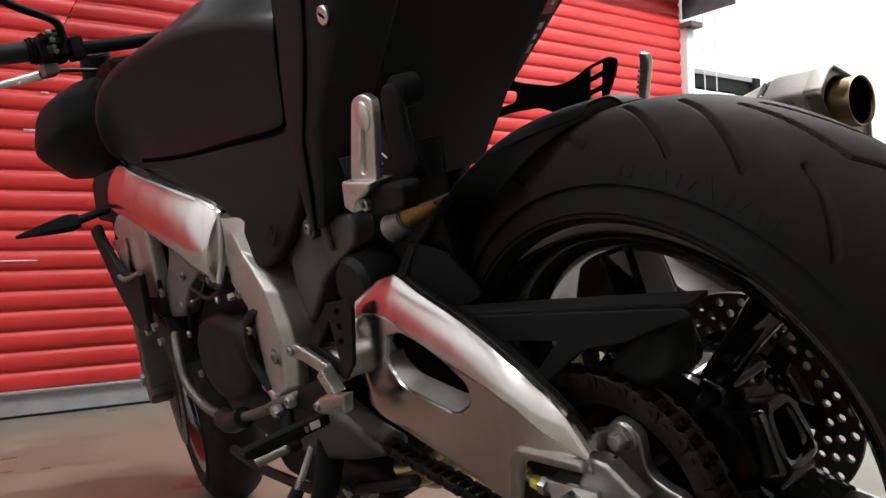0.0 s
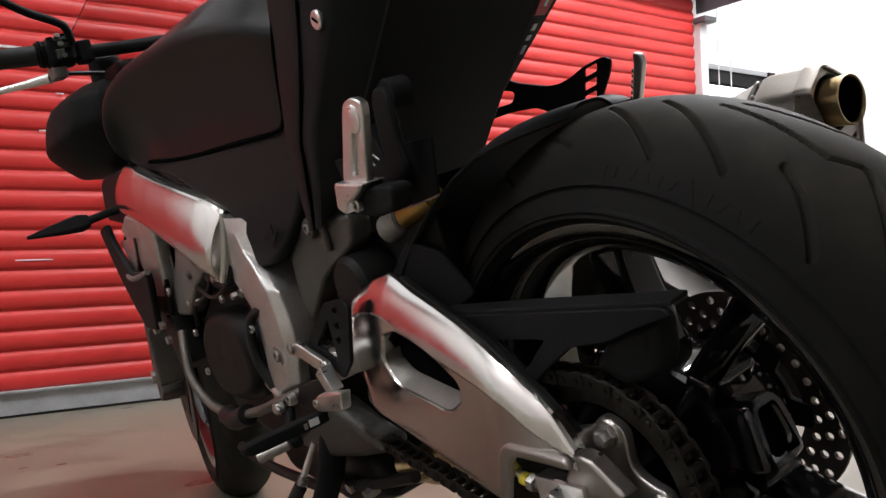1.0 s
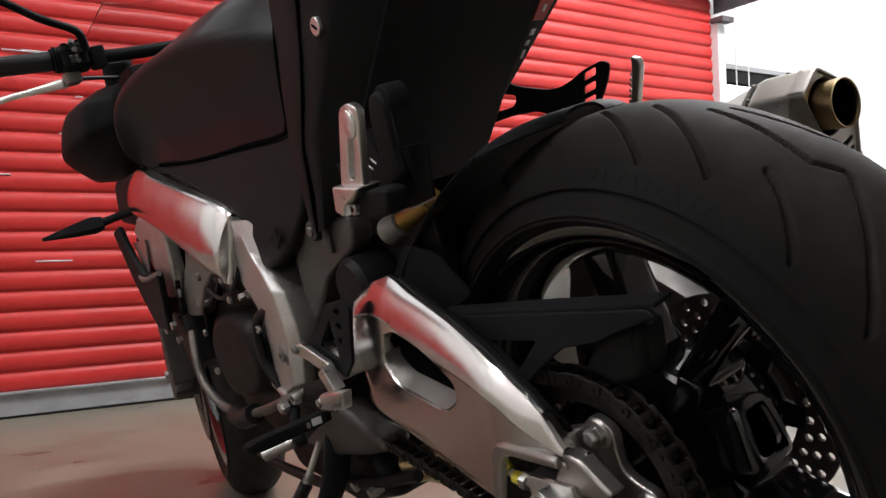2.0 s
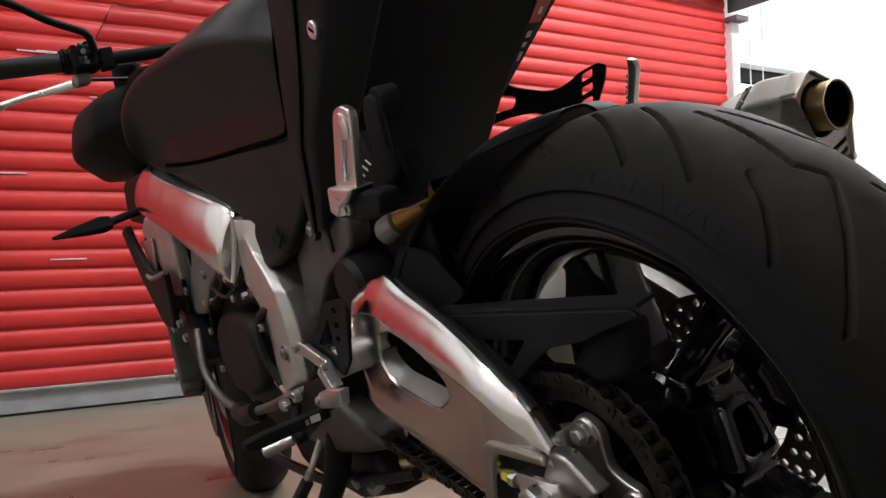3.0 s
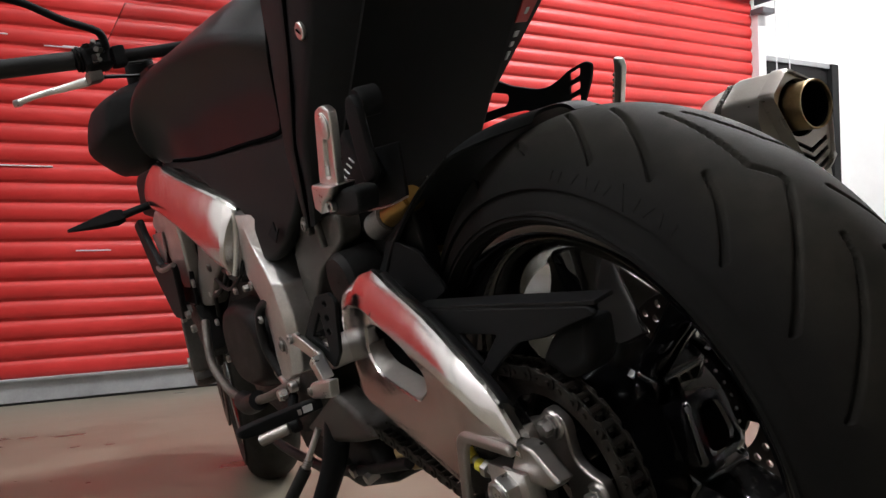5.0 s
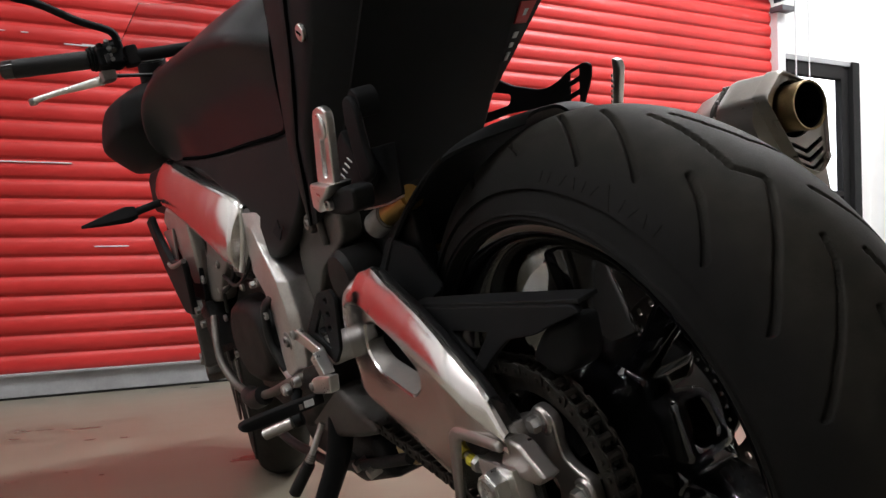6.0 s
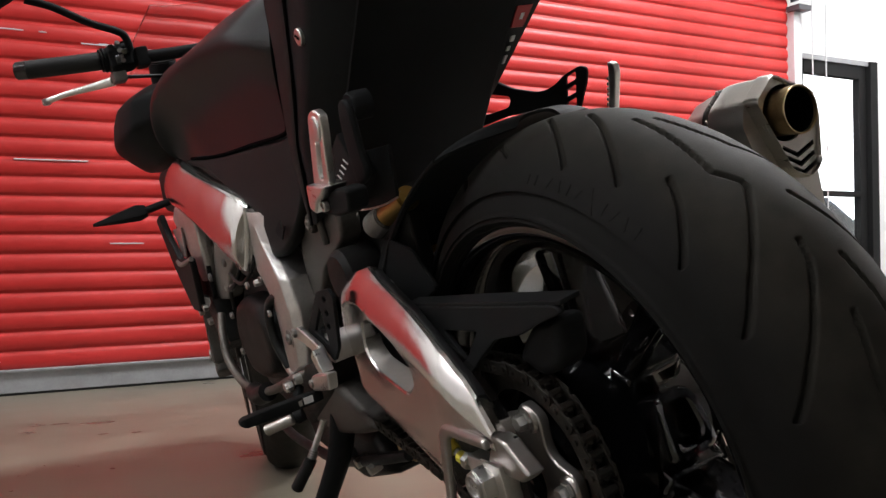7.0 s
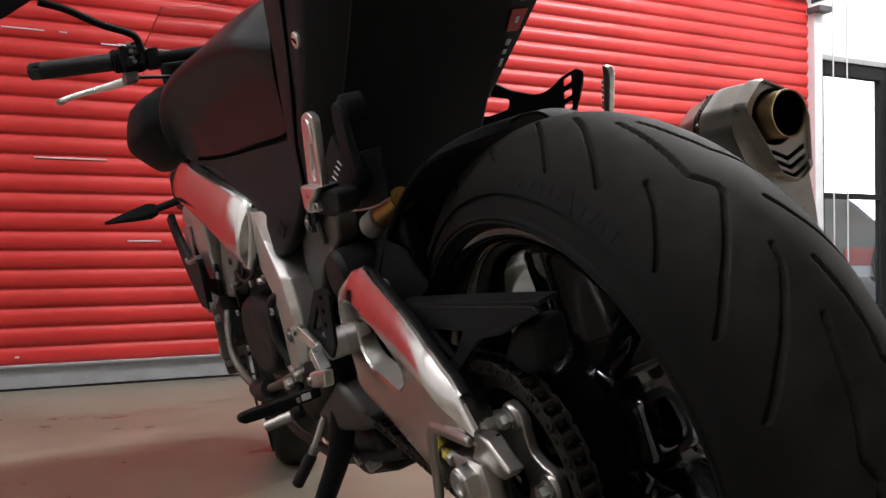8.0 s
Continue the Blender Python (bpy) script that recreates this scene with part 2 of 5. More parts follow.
def modified(bm, cutters=(), bevel=0.0, subdiv=0, segs=2, limit=30):
    """Cuts shapes out of a bmesh, then softens its edges; returns a mesh."""
    made = []

    def temp(b):
        me = bpy.data.meshes.new("temp")
        bmesh.ops.recalc_face_normals(b, faces=b.faces)
        b.to_mesh(me)
        b.free()
        made.append(new("temp", me))
        return made[-1]

    ob = temp(bm)
    for c in cutters:
        mod = ob.modifiers.new("cut", "BOOLEAN")
        mod.operation, mod.solver, mod.object = "DIFFERENCE", "EXACT", temp(c)
    if bevel:
        mod = ob.modifiers.new("soft", "BEVEL")
        mod.width, mod.segments, mod.limit_method, mod.angle_limit = bevel, segs, "ANGLE", radians(limit)
    if subdiv:
        mod = ob.modifiers.new("sub", "SUBSURF")
        mod.levels = mod.render_levels = subdiv
    bpy.context.view_layer.update()
    me = bpy.data.meshes.new_from_object(ob.evaluated_get(bpy.context.evaluated_depsgraph_get()))
    for o in made:
        old = o.data
        bpy.data.objects.remove(o)
        bpy.data.meshes.remove(old)
    return me


def bolt(at, r, depth, parent, mat=None, side=-1, socket=True, name="bolt"):
    """A cap bolt whose head faces to the machine's left (side -1) or right."""
    x, y, z = at
    s = side
    if socket:
        prof = [(0.0001, s * depth * 0.35), (r * 0.48, s * depth * 0.35), (r * 0.52, s * depth * 0.95), (r * 0.85, s * depth), (r, s * depth * 0.8), (r, 0)]
    else:
        prof = [(0.0001, s * depth), (r * 0.8, s * depth), (r, s * depth * 0.75), (r, 0)]
    return part(name, lathe(prof, (x, y, z), 14 if socket else 6), mat or STEEL, parent)


# ---- the room ----
DOOR_Y, DOOR_X0, DOOR_X1, DOOR_TOP = 2.725, -2.25, 3.31, 1.90
ROOM_X0, ROOM_X1, ROOM_Y0, ROOM_Z = -3.7, 4.20, -8.0, 3.4
FLOOR_Z = 0.004

floor = part("floor", box(((ROOM_X0 + ROOM_X1) / 2, (ROOM_Y0 + DOOR_Y + 0.2) / 2, FLOOR_Z - 0.06), (ROOM_X1 - ROOM_X0 + 0.4, DOOR_Y + 0.2 - ROOM_Y0 + 0.2, 0.12)), CONCRETE)
tagged(floor, "worn brown stained polished concrete floor", "floor", kind="structure")


def wall(name, x0, x1, y0, y1, z0, z1, label, mat=None):
    ob = part(name, box(((x0 + x1) / 2, (y0 + y1) / 2, (z0 + z1) / 2), (x1 - x0, y1 - y0, z1 - z0)), mat or WHITE)
    return tagged(ob, label, "wall", kind="structure")


GD_X0, GD_X1, GD_TOP = 3.385, 4.10, 1.60
wall("wall_west", ROOM_X0 - 0.15, ROOM_X0, ROOM_Y0, DOOR_Y + 0.15, FLOOR_Z, ROOM_Z, "plain white painted garage wall")
wall("wall_east", ROOM_X1, ROOM_X1 + 0.15, ROOM_Y0, DOOR_Y + 0.15, FLOOR_Z, ROOM_Z, "plain white painted garage wall beside the glazed door")
wall("wall_south", ROOM_X0 - 0.15, ROOM_X1 + 0.15, ROOM_Y0 - 0.15, ROOM_Y0, FLOOR_Z, ROOM_Z, "plain dark grey painted garage wall", GREY_WALL)
# the north wall stands round the roller door and the glazed door
nw = bmesh.new()
for x0, x1, z0, z1 in ((ROOM_X0, DOOR_X0, FLOOR_Z, ROOM_Z), (DOOR_X0, DOOR_X1 + 0.02, DOOR_TOP, ROOM_Z), (DOOR_X1 + 0.02, GD_X0, FLOOR_Z, ROOM_Z),
                       (GD_X0, GD_X1, GD_TOP, ROOM_Z), (GD_X1, ROOM_X1, FLOOR_Z, ROOM_Z)):
    box(((x0 + x1) / 2, DOOR_Y + 0.10, (z0 + z1) / 2), (x1 - x0, 0.15, z1 - z0), bm=nw)
tagged(part("wall_north", nw, WHITE), "white painted wall round a red roller door", "wall", kind="structure")
ceiling = part("ceiling", box(((ROOM_X0 + ROOM_X1) / 2, (ROOM_Y0 + DOOR_Y) / 2, ROOM_Z + 0.06), (ROOM_X1 - ROOM_X0 + 0.3, DOOR_Y - ROOM_Y0 + 0.3, 0.12)), CEILING)
tagged(ceiling, "white painted flat ceiling", "ceiling", kind="structure")


def roller_door():
    door = thing("roller_door", "closed red corrugated steel roller door with grey bottom rail", "roller door", kind="structure")
    pitch, z = 0.0689, 0.0935
    # one slat's section: a broad rounded ridge and a narrow groove
    prof = []
    for k in range(25):
        t = k / 24
        prof.append((0.008 * math.sin(math.pi * min(1, t / 0.8)) ** 0.6 if t < 0.8 else -0.004 * math.sin(math.pi * (t - 0.8) / 0.2), t * pitch))
    verts = [(x, DOOR_Y - d, h) for x in (DOOR_X0, DOOR_X1) for d, h in prof]
    n = len(prof)
    slat = raw(verts, [(k, k + 1, n + k + 1, n + k) for k in range(n - 1)])
    while z < DOOR_TOP + 0.16:
        ob = part("slat", slat, RED, door)
        ob.location.z = z
        z += pitch
    part("bottom_rail", box(((DOOR_X0 + DOOR_X1) / 2, DOOR_Y - 0.005, 0.052), (DOOR_X1 - DOOR_X0, 0.035, 0.080), 0.004), GALV, door, "grey galvanised bottom rail")
    part("rail_lip", box(((DOOR_X0 + DOOR_X1) / 2, DOOR_Y - 0.022, 0.0905), (DOOR_X1 - DOOR_X0, 0.03, 0.008), 0.002), GALV, door)
    part("rubber_seal", box(((DOOR_X0 + DOOR_X1) / 2, DOOR_Y - 0.004, 0.006), (DOOR_X1 - DOOR_X0, 0.03, 0.012), 0.003), HOSE, door, "black rubber seal")
    for x in (DOOR_X0 - 0.02, DOOR_X1 + 0.030):
        part("guide_rail", box((x, DOOR_Y - 0.025, 0.905), (0.062, 0.055, 1.81), 0.004), PALE_STEEL, door, "pale grey steel guide rail")
    # an unseen cover over the rolled-up curtain, added for pale reflections, and end brackets
    part("hood", box(((DOOR_X0 + DOOR_X1) / 2, DOOR_Y - 0.10, DOOR_TOP + 0.37), (DOOR_X1 - DOOR_X0 + .06, 0.22, 0.42), 0.03), PALE_STEEL, door, "unseen pale grey steel drum cover, added for pale reflections")
    for x in (DOOR_X0 - 0.04, DOOR_X1 + 0.05):
        part("bracket", box((x, DOOR_Y - 0.17, DOOR_TOP + 0.20), (0.012, 0.36, 0.46), 0.003), DARK_STEEL, door, "dark steel drum bracket")
        part("guide_stop", box((x - 0.02, DOOR_Y - 0.06, 1.815), (0.10, 0.09, 0.03), 0.004), DARK_STEEL, door)
    for x0, x1, z in ((-.70, -.56, 1.281), (-.51, -.485, 1.278), (-.37, -.04, 1.264), (-.31, -.22, 1.268), (-.595, -.35, .835), (-.28, -.16, .518), (-.136, -.112, 1.118), (-.194, -.158, .984), (-.66, -.645, .118)):
        # a pale streak on its slat's crown, painted as light on a bent ridge
        row = math.floor((z - .0935) / pitch)
        zc = .0935 + pitch * (row + .40) if abs(z - .0935 - pitch * (row + .4)) < pitch * .3 else z
        part("scuff", tube([(x0, DOOR_Y - .0068, zc), ((x0 + x1) / 2, DOOR_Y - .0086, zc), (x1, DOOR_Y - .0068, zc)], .0026, 6), PALE_STEEL, door, "pale streak painted as light on a bent slat ridge")
    return door


roller_door()
hand_chain = thing("hand_chain", "hanging galvanised hand chain of the roller door", "chain")
for hx in (3.373, 3.482):
    part("strand", rod((hx, DOOR_Y - .12, .42), (hx, DOOR_Y - .12, 2.25), .0036, segs=8), PALE_STEEL, hand_chain)
part("loop", tube([(3.373, DOOR_Y - .12, .425), (3.39, DOOR_Y - .12, .385), (3.4275, DOOR_Y - .12, .365), (3.465, DOOR_Y - .12, .385), (3.482, DOOR_Y - .12, .425)], .0036, 8), PALE_STEEL, hand_chain)
part("chain_wheel", rod((3.4275, DOOR_Y - .135, 2.25), (3.4275, DOOR_Y - .105, 2.25), .055, segs=24), DARK_STEEL, hand_chain)
part("wheel_bracket", box((3.4275, DOOR_Y - .045, 2.25), (.04, .16, .03), .003), DARK_STEEL, hand_chain)


def glazed_door():
    d = thing("door_1", "black framed glazed entrance door with daylight behind", "door", kind="structure")
    y = DOOR_Y + 0.06
    zc, p0, p1 = (GD_TOP + FLOOR_Z) / 2, GD_X0 + .100, GD_X1 - .135
    for x0, x1 in ((GD_X0, p0), (p1, p1 + .065)):
        part("stile", box(((x0 + x1) / 2, y, zc), (x1 - x0, 0.05, GD_TOP - FLOOR_Z - .004), 0.004), SATIN, d)
    part("jamb", box((GD_X1 - .034, y - .01, zc), (.066, 0.09, GD_TOP - FLOOR_Z - .006), 0.004), SATIN, d, "dark door jamb")
    part("head_cap", box(((GD_X0 + GD_X1) / 2, y - .034, GD_TOP - .016), (GD_X1 - GD_X0 - .004, 0.012, .028), 0.002), GALV, d, "grey metal head strip")
    for z, h in ((GD_TOP - 0.054, 0.108), (0.80, 0.032), (0.08, 0.16)):
        part("rail", box(((p0 + p1) / 2, y, z), (p1 - p0, 0.055, h), 0.004), SATIN, d)
    for z0, z1 in ((0.16, 0.784), (0.816, GD_TOP - 0.108)):
        g = part("pane", box(((p0 + p1) / 2, y, (z0 + z1) / 2), (p1 - p0, 0.006, z1 - z0)), GLASS, d)
        g.visible_shadow = False
    return d


glazed_door()
tagged(part("backdrop", box((20, 60, 14), (160, 0.5, 30)), glow_material("bright_haze", (0.93, 0.96, 1.0), 3.2)), "bright hazy daylight over the yard", "sky", kind="structure")


def parked_car():
    """A grey saloon parked outside, seen through the glazed door."""
    car = thing("parked_car", "blue-grey car with a red side stripe parked in the yard outside", "car", pose(9.40, 8.76, -0.04))
    outline = [(-2.1, .35, .1), (-2.15, .72, .1), (-1.95, .88, .15), (-1.2, .95, .2), (-.75, 1.30, .25), (.72, 1.33, .3), (1.45, .90, .2), (2.1, .80, .15), (2.2, .55, .1), (2.1, .3, .1)]
    part("body", plate(outline, 1.7, (), .10, .1, 3, Matrix(((1, 0, 0, 0), (0, 0, 1, 0), (0, 1, 0, 0), (0, 0, 0, 1)))), material("grey_car_paint", (.060, .085, .105), .35, coat=.3), car)
    part("red_stripe", box((1.35, -.86, .43), (1.5, .012, .25), .002), RED_DECAL, car, "red side stripe")
    part("white_sill", box((0, -.86, .22), (3.9, .012, .16), .002), DECAL, car, "white lower side")
    for y in (-.86, .86):
        part("side_window", plate([(-1.0, .92), (-.6, 1.24), (.62, 1.27), (1.2, .92)], .01, (), .002, .06, 1, Matrix(((1, 0, 0, 0), (0, 0, 1, y), (0, 1, 0, 0), (0, 0, 0, 1)))), material("tinted_car_glass", (.07, .085, .095), .25), car)
        for x in (-1.42, 1.48):
            w = part("wheel", lathe([(.12, -.1), (.20, -.1), (.21, -.08), (.21, .08), (.20, .1), (.12, .1)], (0, 0, 0), 32), CAST, car)
            w.matrix_basis = Matrix.Translation((x, y, .33)) @ Matrix.Rotation(radians(90), 4, "Z")
            part("car_tyre", lathe([(.20, -.1), (.31, -.1), (.33, -.07), (.33, .07), (.31, .1), (.20, .1)], (0, 0, 0), 32), RUBBER, w)
    part("tail_lamp", box((-2.12, 0, .78), (.08, 1.6, .12), .02), RED_DECAL, car)
    return car


parked_car()
tagged(part("ground", box((0, 40, -0.10), (400, 73, 0.12)), ASPHALT), "grey asphalt yard outside the garage", "ground", kind="structure")


def strip_light(x, y):
    lamp = thing("strip_light", "white ceiling strip light switched on", "lamp", group="ceiling lights")
    lamp.location = (x, y, ROOM_Z)
    part("housing", box((0, 0, -0.03), (1.24, 0.16, 0.06), 0.006), CEILING, lamp)
    part("diffuser", box((0, 0, -0.075), (1.2, 0.13, 0.03), 0.008), LIGHT_TUBE, lamp)
    return lamp


for lx, ly, power in LAMPS:
    strip_light(lx, ly)
    area_lamp(lx, ly, ROOM_Z - 0.10, 1.2, 0.13, power, (0.97, 0.975, 1.0))


# ---- the motorcycle: built upright (x to its right, y forward, z up), then leant on its side stand ----
LEAN = 16.85
bike = thing("motorcycle", "black and bare aluminium sports motorcycle leaning on its side stand", "motorcycle", pose(0, 0, 0, 0, -LEAN, 0))
AXLE = (0.0, 0.0, 0.330)
FRONT = (0.0, 1.30, 0.305)


def groove_lines():
    """Tread grooves as lines of (degrees round the wheel, metres across), forward side of the tread first."""
    left = [[(110, -.006), (117.5, -.011), (124.5, -.017), (128.4, -.0205), (132.2, -.009), (133.6, -.0105), (138.4, -.030), (145, -.056), (151.2, -.075)],
            [(143.6, -.011), (147, -.016), (151.6, -.032), (158.4, -.055), (164.7, -.073)],
            [(154.8, -.010), (160.2, -.017), (166.6, -.022), (173.5, -.030), (177, -.022), (179, -.026), (184, -.045), (192, -.074)],
            [(125.2, -.0455), (129.5, -.055), (137.3, -.0785)],
            [(100.5, -.012), (105.5, -.025), (111, -.042), (119, -.067)],
            [(90, -.016), (95, -.033), (101.5, -.055), (106.3, -.071)], [(82, -.049), (87.8, -.064)]]
    right = [[(112, .008), (119, .014), (124.5, .024), (128, .046), (134, .070)], [(136.5, .020), (140.5, .033), (144, .046), (152, .072)],
             [(147.6, .0145), (153.6, .020), (158.8, .022), (163, .020), (166, .034), (175, .066)], [(92, .02), (100, .042), (108, .070)]]
    return [[(a + turn, x) for a, x in line] for turn in (0, 120, 240) for line in left + right]


def tyre(name, parent, centre, radius, half, rim, segs, lines, label):
    """A tyre with a round tread, real cut grooves and a raised band on the sidewall."""
    prof = []
    core = radius - half
    for k in range(-82, 83):
        f = radians(k / 82 * 74)
        prof.append((core + half * math.cos(f), half * math.sin(f)))
    shoulder = prof[-1]
    wall_pts = []
    for k in range(1, 41):
        t = k / 40
        r = shoulder[0] + (rim - shoulder[0]) * t
        x = shoulder[1] + (half * 0.83 - shoulder[1]) * t ** 2 + 0.0035 * math.sin(math.pi * t) + sum(h * math.exp(-((t - c) / w) ** 2) for c, w, h in ((.18, .035, .0022), (.47, .10, .0018), (.80, .03, .0016), (.93, .035, .0020)))
        wall_pts.append((r, x))
    prof = [(r, -x) for r, x in reversed(wall_pts)] + prof + wall_pts
    prof = np.array(prof)
    # the sidewall steps in below the lettered band and swells again towards the bead
    edge = core + .463 * half
    inset = np.clip((edge - prof[:, 0]) / .0012, 0, 1) * np.clip((prof[:, 0] - rim - .006) / (edge - rim - .006), 0, 1)
    prof[:, 1] -= np.sign(prof[:, 1]) * .0048 * inset
    n = len(prof)
    ang = np.linspace(0, 2 * np.pi, segs, endpoint=False)
    depth = np.zeros((segs, n))
    arc = np.arange(n)
    for line in lines:
        for (a0, x0), (a1, x1) in zip(line[:-1], line[1:]):
            p0, p1 = np.array((radians(a0) * radius, x0)), np.array((radians(a1) * radius, x1))
            lo, hi = min(p0[0], p1[0]) - 0.012, max(p0[0], p1[0]) + 0.012
            u = ang * radius
            for wrap in (0, 2 * np.pi * radius, -2 * np.pi * radius):
                pick = np.where((u + wrap > lo) & (u + wrap < hi))[0]
                if len(pick) == 0:
                    continue
                pu = (u[pick] + wrap)[:, None] - p0[0]
                px = prof[None, :, 1] - p0[1]
                d = p1 - p0
                t = np.clip((pu * d[0] + px * d[1]) / (d @ d), 0, 1)
                dist = np.hypot(pu - t * d[0], px - t * d[1])
                cut = np.clip((0.0028 - dist) / 0.0019, 0, 1) * 0.0055
                depth[pick] = np.maximum(depth[pick], cut)
    tread = (np.abs(prof[:, 1]) < half * 0.93) & (prof[:, 0] > core)
    depth *= tread[None, :]
    r = prof[None, :, 0] - depth
    verts = np.stack([np.broadcast_to(prof[None, :, 1], r.shape) + centre[0], r * np.cos(ang)[:, None] + centre[1], r * np.sin(ang)[:, None] + centre[2]], -1).reshape(-1, 3)
    i, k = np.meshgrid(np.arange(segs), arc[:-1], indexing="ij")
    j = (i + 1) % segs
    faces = np.stack([i * n + k, i * n + k + 1, j * n + k + 1, j * n + k], -1).reshape(-1, 4)
    me = bpy.data.meshes.new(name)
    me.from_pydata(verts.tolist(), [], faces.tolist())
    me.update()
    return part(name, me, RUBBER, parent, label, angle=60)


def polar(r, degrees, centre):
    return centre[1] + r * math.cos(radians(degrees)), centre[2] + r * math.sin(radians(degrees))


def box_arm(a, b, wa, wb, xa, xb, bm):
    """A tapered wheel spoke between two points (y, z): widths across it, depths along x."""
    a, b = Vector((0, *a)), Vector((0, *b))
    d = (b - a).normalized()
    n = Vector((0, -d.z, d.y))
    rings = []
    for p, w, x in ((a, wa, xa), (a.lerp(b, 0.5), (wa + wb) / 2.3, (xa + xb) / 2), (b, wb, xb)):
        rings.append([p + n * (w * cy) + Vector((x * cx, 0, 0)) for cx, cy in ((-1, -.32), (-.72, -.5), (.72, -.5), (1, -.32), (1, .32), (.72, .5), (-.72, .5), (-1, .32))])
    skin = loft(rings)
    me = bpy.data.meshes.new("arm")
    skin.to_mesh(me)
    skin.free()
    bm.from_mesh(me)
    bpy.data.meshes.remove(me)


def wheel(name, centre, radius, half, rim, label, turn, segs, lines, tyre_label, dish=0.0):
    w = part(name, lathe([(rim - .003, -half * .838), (rim + .004, -half * .850), (rim + .0085, -half * .838), (rim + .0065, -half * .79), (rim - .004, -half * .75), (rim - .016, -half * .70), (rim - .024, -half * .45),
                          (rim - .030, 0), (rim - .024, half * .45), (rim - .016, half * .70), (rim - .004, half * .75), (rim + .0065, half * .79), (rim + .0085, half * .838),
                          (rim + .004, half * .850), (rim - .003, half * .838), (rim - .010, half * .80), (rim - .022, half * .68), (rim - .031, half * .45), (rim - .037, 0), (rim - .031, -half * .45),
                          (rim - .022, -half * .68), (rim - .010, -half * .80)], centre, 160, closed=True), GLOSS, bike, label)
    tyre("tyre", w, centre, radius, half, rim + .006, segs, lines, tyre_label)
    part("hub", lathe([(0.012, -.052), (.060, -.050), (.074, -.036), (.078, 0), (.074, .036), (.060, .05), (.012, .052), (.012, -.052)], centre, 64), GLOSS, w)
    for k in range(3):
        c = turn + 120 * k
        for s in (-1, 1):
            foot, arm_bm = bmesh.new(), bmesh.new()
            box_arm(polar(.050, c + 26 * s, centre), polar(.094, c + 38 * s, centre), .036, .032, .042, .036, foot)
            bmesh.ops.translate(foot, verts=foot.verts[:], vec=(dish, 0, 0))
            part("spoke_foot", modified(foot, bevel=0.009, segs=4, limit=25), GLOSS, w)
            box_arm(polar(.084, c + 40 * s, centre), polar(rim - .026, c + 35 * s, centre), .028, .040, .034, .026, arm_bm)
            bmesh.ops.translate(arm_bm, verts=arm_bm.verts[:], vec=(dish, 0, 0))
            part("spoke", modified(arm_bm, bevel=0.006, segs=3, limit=25), GLOSS, w)
        turned = Matrix.Translation((dish * 1.6, centre[1], centre[2])) @ Matrix.Rotation(radians(c - 90), 4, "X") @ Matrix.Translation((0, 0, .084))
        part("spoke_root", plate([(-.030, -.034), (.030, -.034), (.021, .029), (-.021, .029)], .050, [[(-.015, -.022), (.015, -.022), (.011, .019), (-.011, .019)]], .009, .014, 4, turned), GLOSS, w)
    return w


rear = wheel("rear_wheel", AXLE, 0.3165, 0.100, 0.2215, "gloss black split-spoke rear wheel", 45, 2100, groove_lines(), "wide worn sport tyre with curved grooves", -.018)


def raised_marks(tyre_ob):
    """Low plain bars of rubber where the sidewall carries moulded lettering."""
    lean = radians(55.6)
    for k, (deg, w, h, slant) in enumerate(((98.2, .0035, .010, 0), (100.6, .0035, .010, 0), (104.5, .0030, .010, .2), (107.4, .0040, .010, -.2), (110.0, .0034, .010, 0), (112.6, .0034, .010, .2),
                                            (116.4, .0016, .020, -.3), (119.4, .0036, .011, 0), (122.0, .0036, .011, .2), (124.8, .0036, .011, -.2), (127.6, .0040, .011, 0))):
        out = Vector((0, math.cos(radians(deg)), math.sin(radians(deg))))
        along = Vector((0, -out.z, out.y))
        normal = Vector((-math.sin(lean), 0, 0)) + out * math.cos(lean)
        up = Vector((math.cos(lean), 0, 0)) + out * math.sin(lean)
        foot = Vector(AXLE) + out * .2165 + normal * .0994
        verts = [foot + along * (a * w + b * slant * h) + up * (b * h * .5) + normal * c for c in (0, .0010) for a, b in ((-.5, -1), (.5, -1), (.5, 1), (-.5, 1))]
        part("raised_mark", raw(verts, [(3, 2, 1, 0), (4, 5, 6, 7), (0, 1, 5, 4), (1, 2, 6, 5), (2, 3, 7, 6), (3, 0, 4, 7)]), RUBBER, tyre_ob)


raised_marks([ob for ob in rear.children if ob.name.startswith("tyre")][0])
front = wheel("front_wheel", FRONT, 0.300, 0.060, 0.2265, "gloss black split-spoke front wheel", 20, 500, [], "black sport tyre")


PIVOT = Matrix.Translation((0, 1.265, .30))
STEER = Matrix.Translation((-.028, 0, 0)) @ PIVOT @ Matrix.Rotation(radians(-13), 4, Vector((0, -.42, .907))) @ PIVOT.inverted()
front.matrix_basis = STEER


